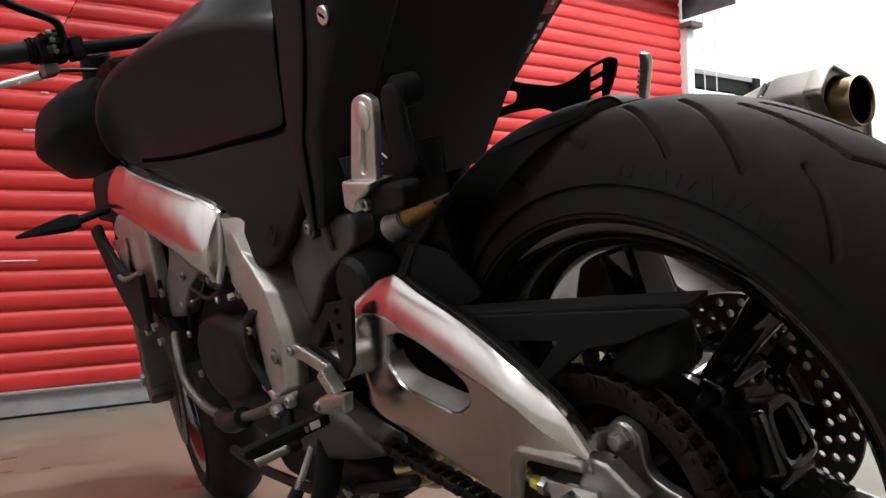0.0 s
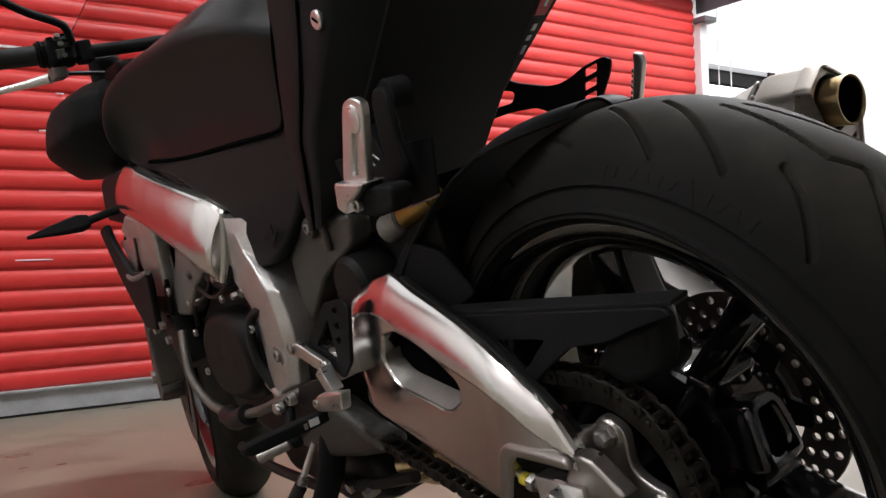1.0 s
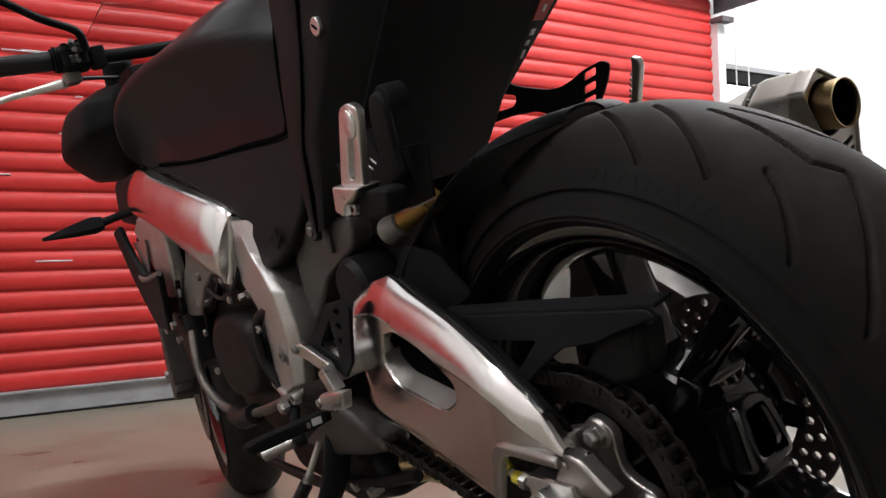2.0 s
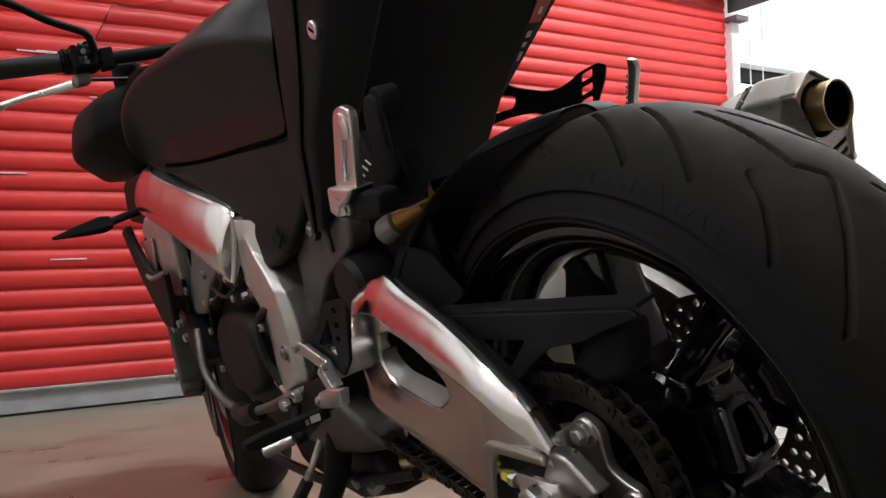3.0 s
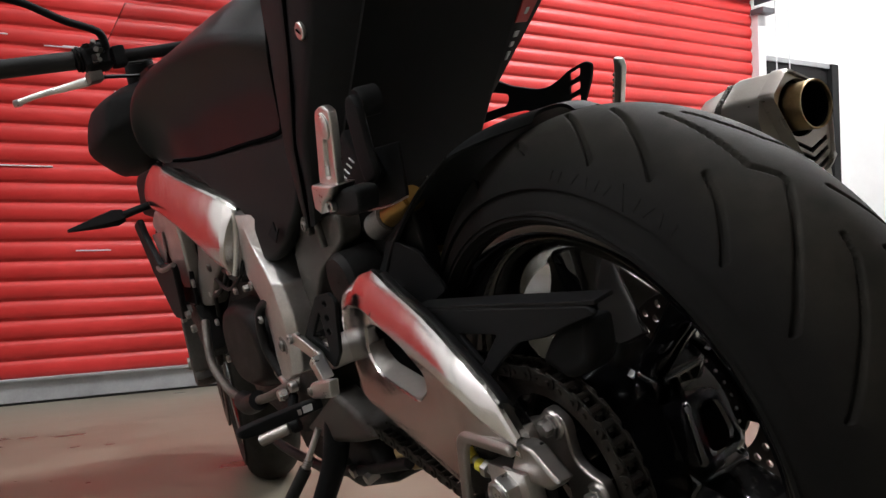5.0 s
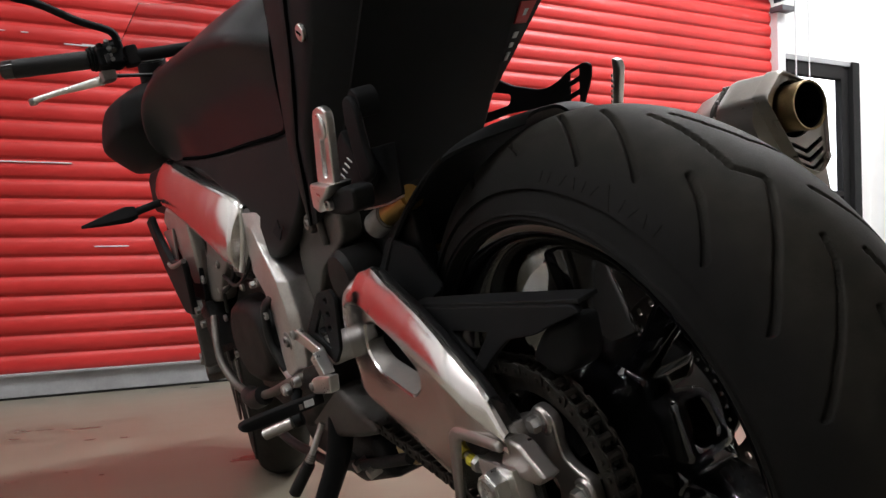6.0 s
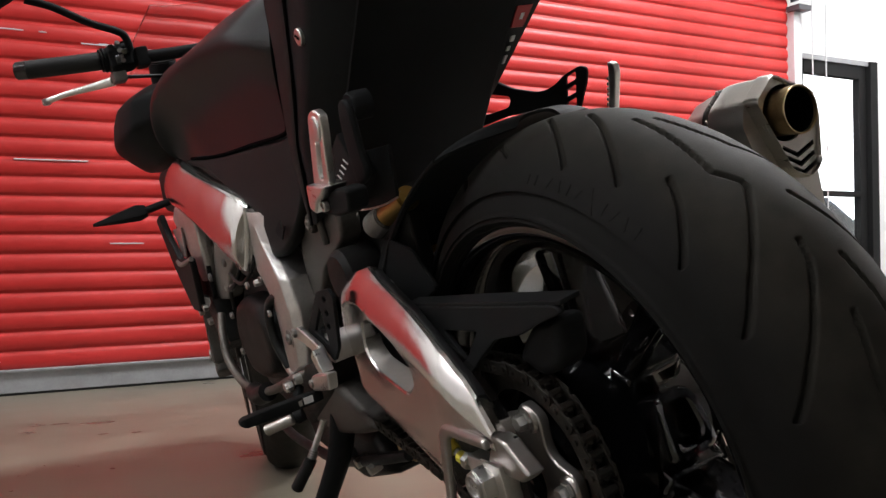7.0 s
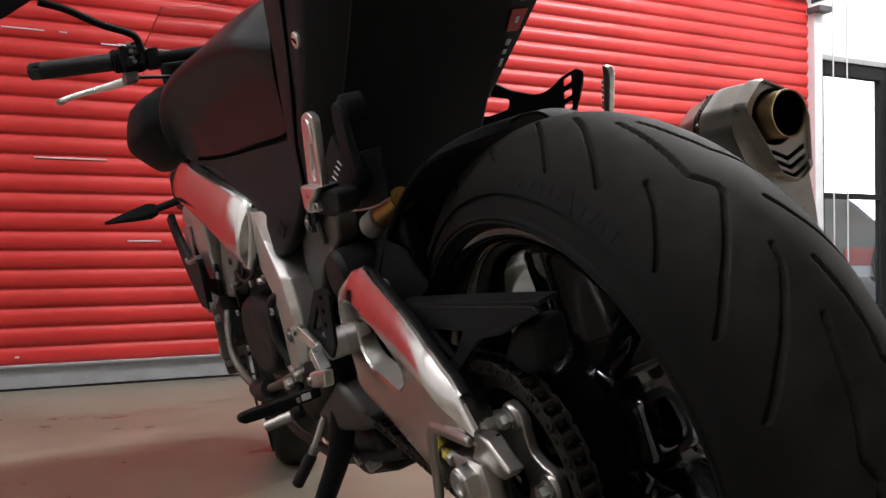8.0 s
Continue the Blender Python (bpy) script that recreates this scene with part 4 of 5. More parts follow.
# ---- frame ----
def frame_side(s):
    # a broad, slightly crowned panel that leans outward to its lower edge, with a rolled lip below
    stations = (((.186, .892, .736), (.1975, .937, .664)), ((.1825, .840, .718), (.1965, .8738, .6447)), ((.179, .7945, .7018), (.194, .7964, .6144)), ((.1735, .730, .6805), (.1915, .7357, .587)),
                ((.168, .665, .660), (.188, .682, .557)), ((.1635, .6208, .6425), (.1855, .645, .5455)), ((.1616, .608, .630), (.184, .633, .5385)))
    rings = []
    for top, low in stations:
        row = [(s * (low[0] - .040), low[1], low[2] + .002), (s * (low[0] - .018), low[1] - .001, low[2] - .0075), (s * (low[0] - .006), low[1], low[2] - .0060)]
        for v in (0, .05, .12, .24, .36, .48, .58, .68, .76, .83, .89, .94, .97, 1):
            out = .0150 * (1 - ((.42 - v) / .42) ** 2 if v < .42 else 1 - ((v - .42) / .58) ** 2.6)
            row.append((s * (low[0] + (top[0] - low[0]) * v + out), low[1] + (top[1] - low[1]) * v, low[2] + (top[2] - low[2]) * v))
        rings.append(row + [(s * (top[0] - .008), top[1], top[2] + .0035), (s * (top[0] - .045), top[1], top[2] - .002)])
    spar = part("frame_spar", modified(loft(rings), bevel=.0015, limit=40), POLISHED, bike, "polished aluminium frame spar", angle=32, flat=False)
    part("front_strut", side_plate([(.950, .662), (1.000, .640), (.965, .560), (.945, .480, .004), (.925, .478), (.895, .520), (.845, .600), (.830, .640)], s * .178, .024, (), .006, .010, 3, turn=(s * 4, 0)), CAST, spar)
    part("inner_strut", side_plate([(.800, .612), (.739, .595), (.690, .563), (.715, .552), (.775, .528), (.845, .478), (.930, .474), (.900, .520), (.830, .575)], s * .160, .030, (), .006, .010, 2), DULL, spar)
    # the cast leg: an outer face, a ridge and a facet that falls away to the rear
    leg = []
    for (yf, zf), (yr, zr), (yb, zb), dx in (((.611, .628), (.600, .6245), (.535, .6185), -.012), ((.618, .598), (.576, .602), (.543, .595), -.009), ((.628, .560), (.560, .578), (.548, .565), -.006),
                                             ((.626, .533), (.534, .552), (.526, .545), -.003), ((.592, .500), (.512, .523), (.500, .518), -.001), ((.585, .465), (.505, .482), (.490, .478), 0),
                                             ((.588, .428), (.506, .452), (.490, .446), .001), ((.600, .360), (.528, .388), (.510, .390), .004)):
        leg.append([(s * (.170 + dx), yf, zf), (s * (.1755 + dx), yf * .55 + yr * .45, zf * .55 + zr * .45), (s * (.173 + dx), yr, zr), (s * (.162 + dx), yb, zb), (s * .118, yb + .004, zb), (s * .118, yf, zf)])
    part("rear_leg", modified(loft(leg), bevel=.003, segs=3, limit=20), CAST, spar, "bare cast aluminium frame leg", angle=28)
    part("weld_seam", tube([(s * .1610, .606, .630), (s * .1655, .613, .600), (s * .175, .625, .560), (s * .182, .631, .538)], .0038), MACHINED, spar)
    if s < 0:
        bolt((-.1745, .592, .520), .007, .003, spar, DULL)
        part("boss", lathe([(.006, -.176), (.014, -.176), (.017, -.172), (.017, -.15)], (0, .532, .432), 28), DULL, spar)
        bolt((-.176, .532, .432), .008, .004, spar, DULL)
        bolt((-.182, .885, .522), .008, .005, spar, STEEL)
    return spar


frame_side(-1), frame_side(1)
cast = part("rear_bracket", side_plate([(.500, .545), (.470, .590), (.445, .604), (.400, .606), (.318, .602), (.314, .590), (.322, .566), (.355, .552), (.420, .525), (.480, .470), (.510, .46)], -.118, .030, (), .006, .012, 3),
            DARK_CAST, bike, "dark cast subframe bracket")
part("bracket_arm", side_plate([(.565, .540), (.490, .584), (.462, .606), (.418, .606), (.424, .570), (.466, .546), (.500, .522), (.550, .490)], -.100, .030, (), .007, .014, 3), CAST, cast, "bare cast aluminium arm")
part("boss", lathe([(.006, -.120), (.0115, -.120), (.0135, -.117), (.0135, -.09)], (-.021, .405, .5917), 28), DARK_CAST, cast)
bolt((-.140, .405, .5917), .007, .004, cast, DULL)
part("stay", rod((-.136, .372, .600), (-.136, .374, .562), .0055, segs=12), DARK_CAST, cast)
part("bracket_web", side_plate([(.50, .54), (.20, .595), (.20, .45), (.42, .36), (.56, .37)], -.085, .02, (), .004, .02), ENGINE, bike, "dark engine rear casting")
part("damper_reservoir", rod((-.092, .262, .583), (-.087, .199, .601), .0145, segs=28, bevel=.003), GOLD, bike, "gold damper reservoir")
part("reservoir_cap", rod((-.097, .296, .572), (-.092, .262, .583), .0170, segs=28, bevel=.002), DULL, bike, "grey reservoir cap")


# ---- engine ----
def engine():
    e = part("engine", modified(loft([[(x, y, z) for y, z in ((.50, .34), (.46, .40), (.52, .47), (.62, .52), (.78, .52), (.88, .46), (.90, .38), (.84, .30), (.66, .26))] for x in (-.150, .150)]), bevel=.014, segs=3),
             ENGINE, bike, "black cast engine block")
    part("cylinder_bank", box((0, .80, .55), (.26, .15, .24), .02, (-28, 0, 0)), ENGINE, e)
    part("rear_cylinder_bank", box((0, .60, .58), (.24, .14, .18), .02, (26, 0, 0)), ENGINE, e)
    cover = rounded([(.815, .445), (.765, .490), (.680, .500), (.600, .480), (.575, .420), (.610, .362), (.700, .338), (.790, .345), (.825, .390)], .03, 5)
    cy, cz = .70, .42
    rings = [[(x, cy + (p[0] - cy) * g, cz + (p[1] - cz) * g) for p in cover] for x, g in ((-.13, .94), (-.164, .94), (-.176, .88), (-.185, .80), (-.189, .68))]
    part("generator_cover", loft(rings), ENGINE, e, "black round engine side cover", angle=50)
    for y, z in ((.828, .452), (.765, .505), (.66, .512), (.582, .47), (.832, .385), (.60, .352)):
        bolt((-.178, y, z), .006, .005, e, STEEL)
    part("water_pipe", tube([(-.19, .865, .455), (-.205, .835, .42), (-.212, .815, .385), (-.212, .765, .352), (-.208, .700, .338)], .0072), OILY, e, "bare aluminium coolant pipe")
    part("outlet_pipe", tube([(-.205, .640, .346), (-.200, .580, .360), (-.190, .520, .378), (-.170, .490, .385)], .0072), OILY, e, "bare aluminium coolant pipe")
    part("hose", tube([(-.208, .712, .338), (-.21, .675, .336), (-.206, .632, .348)], .0155), HOSE, e)
    part("upper_hose", tube([(-.145, .60, .545), (-.160, .66, .53), (-.160, .73, .540), (-.15, .80, .57)], .011), HOSE, e, "black rubber hose")
    part("loom", tube([(-.160, .52, .50), (-.176, .58, .485), (-.180, .60, .43), (-.175, .58, .38)], .007), HOSE, e)
    for k, (x, y, z, r) in enumerate(((-.165, .655, .532, .007), (-.168, .690, .540, .006), (-.160, .73, .560, .008), (-.170, .625, .515, .006), (-.172, .780, .548, .007), (-.168, .835, .500, .006))):
        bolt((x, y, z), r, .008, e, STEEL if k % 2 else DULL, socket=k % 2 == 0)
    for k in range(5):
        part("fin", box((-.132, .80 - .022 * k, .545 + .012 * k), (.010, .006, .10), .001, (-28, 0, 0)), ENGINE, e)
    part("wire", tube([(-.165, .70, .555), (-.178, .72, .52), (-.185, .755, .505), (-.176, .80, .50), (-.17, .84, .46)], .0035), HOSE, e)
    part("wire", tube([(-.160, .62, .56), (-.176, .64, .53), (-.182, .69, .515), (-.180, .75, .53)], .003), HOSE, e)
    part("sensor", rod((-.15, .665, .548), (-.178, .665, .545), .009, segs=12, bevel=.001), CAST, e)
    part("sprocket_cover", modified(side_plate([(.640, .370), (.545, .375), (.490, .352), (.430, .326), (.385, .316), (.380, .300), (.450, .282), (.560, .262), (.68, .27)], -.122, .044, (), .012, .02, 3), bevel=0), DARK_CAST, e, "oily cast lower engine cover")
    part("sump", modified(loft([[(x, y, z) for y, z in ((.50, .26), (.46, .20), (.60, .16), (.80, .18), (.86, .28))] for x in (-.11, .11)]), bevel=.02, segs=3), ENGINE, e)
    part("collector", tube([(-.02, .80, .21), (-.055, .67, .205), (-.068, .57, .213), (-.066, .500, .222), (-.02, .44, .235), (.10, .34, .30)], .025, 20), BRONZE, e, "heat tinted exhaust collector")
    part("collector_pipe", tube([(.05, .82, .20), (.04, .66, .160), (.03, .54, .172), (.06, .42, .23)], .028, 18), BRONZE, e)
    for i in range(3):
        part("drain_bolt", rod((-.10, .50 + .05 * i, .215), (-.13, .50 + .05 * i, .21), .009, segs=6), STEEL, e)
    return e


engine()
part("pivot_shaft", rod((-.175, .375, .432), (.175, .375, .432), .020, segs=24, bevel=.003), CAST, bike)
part("pivot_cover", lathe([(.001, -.150), (.030, -.150), (.036, -.142), (.036, -.10)], (0, .330, .520), 32), ENGINE, bike, "dark round linkage boss")
part("rear_damper", rod((-.02, .332, .58), (0, .400, .36), .035, segs=24, bevel=.004), GOLD, bike, "gold rear damper")


# ---- rearset, levers and pegs ----
def rearset():
    r = part("rearset_plate", side_plate([(.456, .456), (.432, .463), (.364, .442), (.350, .416), (.372, .411), (.380, .428), (.424, .441), (.456, .446)], -.186, .008, (), .002, .004), MACHINED, bike, "machined aluminium footrest plate")
    part("side_wall", modified(loft([[(x, y, z) for y, z in ((.378, .430), (.362, .441), (.343, .412), (.362, .408))] for x in (-.200, -.184)]), bevel=.002), MACHINED, r)
    part("recess", side_plate([(.474, .400), (.395, .418), (.372, .410), (.430, .372), (.494, .368)], -.180, .010, (), .002, .006), ENGINE, r)
    part("peg_mount", side_plate([(.397, .394, .010), (.376, .407), (.312, .417, .003), (.322, .394, .003), (.388, .383, .010)], -.199, .014, (), .003, .006, 3), MACHINED, r)
    bolt((-.206, .384, .395), .0055, .003, r, SATIN_ALU)
    bolt((-.190, .444, .4545), .0065, .005, r, STEEL)
    part("heel_guard", side_plate([(.425, .455), (.345, .512, .004), (.300, .518, .006), (.288, .508, .006), (.322, .440), (.352, .418), (.372, .430), (.405, .445)], -.176, .005,
                                  [[(.395, .457, .003), (.348, .492, .003), (.352, .440, .003)], [(.318, .508, .003), (.330, .504, .003), (.326, .498, .003), (.315, .502, .003)],
                                   [(.323, .490, .003), (.335, .486, .003), (.331, .480, .003), (.320, .484, .003)], [(.330, .472, .003), (.342, .468, .003), (.338, .462, .003), (.327, .466, .003)]], .0012, .006), MATTE, r, "black heel guard with slots")
    rest = part("footrest", modified(loft([[(x, y + dy * w, z + dz * h) for dy, dz in ((-1, -1), (-1, 1), (1, 1), (1, -1))] for x, y, z, w, h in
                                           ((-.196, .390, .376, .008, .0065), (-.215, .389, .377, .009, .0075), (-.285, .382, .381, .010, .0075), (-.303, .380, .382, .010, .0065), (-.310, .380, .383, .007, .004))]), bevel=.003), MATTE, bike, "black anodised footrest with white print")
    part("print", box((-.240, .378, .3785), (.026, .001, .007), 0, (0, 4, 4)), CAST, rest, "small grey print")
    part("print_large", box((-.2185, .3778, .3785), (.013, .001, .0085), 0, (0, 4, 4)), DECAL, rest, "small white print")
    lever = part("gear_lever", tube([(-.188, .520, .362), (-.20, .500, .352), (-.214, .470, .341)], .0075), MATTE, bike, "black gear lever")
    part("toe_peg", rod((-.222, .468, .338), (-.258, .490, .331), .0078, segs=20, bevel=.0015), SATIN_ALU, lever, "aluminium toe peg")
    part("toe_collar", rod((-.208, .461, .341), (-.219, .4665, .3385), .0105, segs=20, bevel=.0015), MATTE, lever)
    part("linkage", tube([(-.186, .520, .362), (-.180, .56, .374), (-.175, .60, .386)], .005), STEEL, lever)
    bolt((-.196, .520, .370), .009, .012, lever, MACHINED, socket=False, name="nut")
    bolt((-.190, .485, .384), .008, .010, lever, STEEL)
    return r


rearset()


def pillion_left():
    slot = [(.117, .685, .007), (.104, .683, .007), (.128, .644, .007), (.142, .646, .007)]
    p = part("pillion_peg", side_plate([(.098, .714, .012), (.120, .711, .012), (.129, .698), (.167, .641), (.117, .634), (.110, .650), (.086, .694), (.082, .706, .010)], -.2105, .009, [slot], .002, .008, 3), MACHINED, bike, "folded aluminium pillion footrest")
    part("recess", side_plate([(.122, .690), (.098, .686), (.124, .640), (.148, .642)], -.2075, .006, (), .001, .004, 1), MACHINED, p)
    part("pad", lathe([(.0001, -.2172), (.0115, -.2172), (.0130, -.2163), (.0134, -.214)], (0, .1055, .6945), 32), MACHINED, p, "round flat pad")
    part("peg_knuckle", modified(loft([[(x, y, z) for y, z in ((.172, .643), (.113, .637), (.130, .628), (.152, .622), (.166, .611), (.181, .618))] for x in (-.223, -.194)]), bevel=.003, segs=3), MACHINED, p)
    for i in range(10):
        part("tooth", box((-.2112, .0872 + .0030 * i, .6955 - .0055 * i), (.0045, .0030, .0028), .001, (-20, 0, 0)), MACHINED, p)
    br = part("peg_bracket", side_plate([(.196, .609), (.186, .622), (.167, .628), (.124, .632), (.101, .628), (.109, .606), (.141, .602)], -.201, .024, (), .004, .008), MATTE, bike, "black pillion footrest bracket")
    bolt((-.213, .164, .6165), .0062, .006, br, STEEL)
    part("bracket_arm", side_plate([(.146, .716), (.130, .716), (.122, .704), (.126, .66), (.122, .634), (.156, .624), (.158, .66), (.154, .70)], -.174, .008, (), .004, .012), MATTE, br)
    part("boss", lathe([(.007, -.172), (.0135, -.172), (.0155, -.169), (.0155, -.15)], (0, .134, .7065), 28), MATTE, br)
    bolt((-.172, .131, .705), .0065, .004, br, DARK_STEEL)
    part("strap", side_plate([(.262, .5985), (.210, .5975), (.165, .600), (.125, .606), (.112, .66), (.300, .66), (.290, .61)], -.150, .004, (), .001, .003), MATTE, br, "thin black undertail strap")
    # bright thin tube draws the light caught along the lower edge
    part("strap_edge", tube([(-.151, .262, .5975), (-.151, .210, .5965), (-.151, .165, .599), (-.151, .125, .605)], .0012, 8), STEEL, br, "bright line drawn for light along the lower edge")
    unit = part("control_unit", box((-.148, .190, .650), (.022, .060, .060), .004, (-28, 0, 0)), MATTE, bike, "black electronic control box with white print")
    for i in range(4):
        part("print", box((-.1595, .203 - .0095 * i, .6435 + .0049 * i), (.001, .0016, .010), 0, (-55, 0, 0)), DECAL, unit, "small white print")
    slim = Matrix.Translation((.016, .145, .003)) @ Matrix.Diagonal((1, .84, 1, 1)) @ Matrix.Translation((0, -.125, 0))
    for top, m in ((p, slim), (br, Matrix.Translation((.016, .000, .004)))):
        for ob in (top, *top.children_recursive):
            ob.data.transform(m)
    return p


pillion_left()


def pillion_right():
    g = part("pillion_heel_guard", side_plate([(.480, .745), (.410, .732), (.381, .717), (.327, .692), (.272, .677), (.248, .676), (.223, .681), (.205, .688), (.170, .693, .004), (.158, .688, .006), (.165, .672), (.195, .637, .006), (.268, .640), (.301, .654), (.353, .656), (.480, .648)], .172, .005,
                                              [[(.203 + d * .35, .684 - d, .003), (.180 + d * .35, .688 - d, .003), (.183 + d * .35, .679 - d, .003), (.206 + d * .35, .675 - d, .003)] for d in (0, .0155, .031)]
                                              + [[(.440, .700), (.392, .695), (.333, .681), (.343, .668), (.401, .666), (.450, .672)]], .0014, .010),
             MATTE, bike, "black pillion heel guard with slots")
    bolt((.168, .380, .700), .006, .005, g, STEEL)
    p = part("right_pillion_peg", modified(side_plate([(.157, .688, .004), (.141, .684, .004), (.139, .674), (.172, .626), (.186, .630), (.160, .676)], .190, .009, (), .002, .004), bevel=0), MACHINED, bike, "folded aluminium pillion footrest")
    for i in range(7):
        part("tooth", box((.190, .164 + .0036 * i, .668 - .0060 * i), (.012, .005, .0035), .001, (-30, 0, 0)), MACHINED, p)
    for ob in (p, *p.children_recursive):
        ob.data.transform(Matrix.Translation((.002, .139, .000)) @ Matrix.Diagonal((1, .62, 1, 1)) @ Matrix.Translation((0, -.155, 0)))
    return g


pillion_right()


# ---- exhaust ----
def silencer():
    """Angular can on the right; its end cap carries a round outlet and chevron vents."""
    shell = [(.226, .626), (.277, .596), (.281, .575), (.278, .48), (.270, .40), (.215, .40), (.207, .50), (.186, .583), (.195, .605)]
    face = [(.226, .626), (.277, .597), (.280, .575), (.2685, .522), (.251, .512), (.226, .526), (.195, .604)]
    mid = (.235, .55)

    def ring(poly, y, g=1.0, r=.006):
        return [(mid[0] + (p[0] - mid[0]) * g, y, mid[1] + (p[1] - mid[1]) * g) for p in rounded(poly, r, 3)]

    s = part("silencer", loft([ring(shell, .016, .90), ring(shell, .013, .96), ring(shell, .006, .985), ring(shell, -.004, .99), ring(shell, -.038, .985)]), TITAN, bike, "brushed titanium angular silencer", angle=30)
    part("front_band", loft([ring(shell, .024, .93), ring(shell, .023, .95), ring(shell, .018, .95), ring(shell, .0165, .93)]), DARK_CAST, s, "dark band round the can", angle=30)
    part("front_cone", loft([ring(shell, .10, .45), ring(shell, .060, .80), ring(shell, .024, .92)]), TITAN, s, angle=40)
    part("end_cap", loft([ring(face, -.034, 1.0), ring(face, -.036, 1.012), ring(face, -.050, 1.005), ring(face, -.054, .985), ring(face, -.054, .955), ring(face, -.046, .94), ring(face, -.040, .94)], caps=False), TITAN, s, "brushed end cap", angle=30)
    inner = [(p[0], p[2]) for p in ring(face, 0, .945)]
    slots = []
    for k in range(3):
        a, b, c = (.2215 + .0015 * k, .5535 - .0100 * k), (.2405 + .002 * k, .5415 - .0098 * k), (.2665 - .0015 * k, .5485 - .0102 * k)
        slots.append([(*a, .001), (*b, .001), (*c, .001), (c[0], c[1] - .0045, .001), (b[0], b[1] - .0050, .001), (a[0], a[1] - .0045, .001)])
    hole = [(.2345 + .0300 * math.cos(q * math.pi / 16), .584 + .0285 * math.sin(q * math.pi / 16)) for q in range(32)]
    facing = Matrix(((1, 0, 0, 0), (0, 0, -1, -.048), (0, 1, 0, 0), (0, 0, 0, 1)))
    end_face = part("end_face", plate(inner, .004, [hole, *slots], .0006, 0.0, 1, facing), TITAN, s)
    # black sheet painting the shade behind the vents and round the outlet
    part("slot_back", plate(inner, .002, (), .0004, .002, 0, facing @ pose(0, 0, -.0075)), SOOT_SHADE, end_face)
    o = Vector((.2325, -.040, .5850))
    prof = [(.0232, .0), (.0240, -.026), (.0246, -.031), (.0240, -.033), (.0225, -.0325), (.0221, -.030)]
    n, verts = len(prof), []
    for i in range(48):
        a = 2 * math.pi * i / 48
        verts += [(o.x + r * math.cos(a), o.y + y, o.z + r * math.sin(a)) for r, y in prof]
    faces = [(i * n + k, i * n + k + 1, ((i + 1) % 48) * n + k + 1, ((i + 1) % 48) * n + k) for i in range(48) for k in range(n - 1)]
    out = part("outlet", raw(verts, faces), BRONZE, s, "heat tinted round outlet pipe")
    bore = [[(o.x + r * math.cos(2 * math.pi * i / 32), o.y + y, o.z + r * math.sin(2 * math.pi * i / 32)) for i in range(32)] for r, y in ((.0222, -.029), (.0212, .0), (.019, .045), (.001, .050))]
    part("bore", loft(bore, caps=False), SOOT_SHADE, out, "black sooty bore")
    low = []
    for z, y0, y1, x0, x1 in ((.50, .020, .22, .206, .262), (.43, -.028, .26, .206, .266), (.38, .0, .29, .196, .258), (.33, .045, .31, .180, .240), (.29, .09, .32, .165, .22)):
        low.append([(x0, y0 + .01, z), (x0 + .012, y0, z), (x1 - .008, y0, z), (x1, y0 + .012, z), (x1, y1, z), (x0, y1, z)])
    part("lower_body", modified(loft(low), bevel=.004), TITAN, s, "brushed lower silencer shell")
    part("cap_bolt", rod((.263, -.053, .528), (.263, -.058, .528), .0038, segs=10, bevel=.001), STEEL, s)
    for x, z in ((.198, .607), (.212, .618), (.188, .592)):
        part("rivet", lathe([(.0001, -.002), (.002, -.0016), (.0026, 0)], (x - .001, .010, z + .001), 10), STEEL, s)
    for ob in (s, *s.children_recursive):
        ob.data.transform(Matrix.Translation((.231, -.002, .6275)) @ Matrix.Diagonal((1.06, 1, 1.05, 1)) @ Matrix.Translation((-.226, 0, -.626)))
    part("link_pipe", tube([(.235, .06, .55), (.225, .18, .50), (.18, .36, .42), (.13, .46, .30), (.08, .44, .24)], .026, 18), TITAN, s)
    return s


silencer()


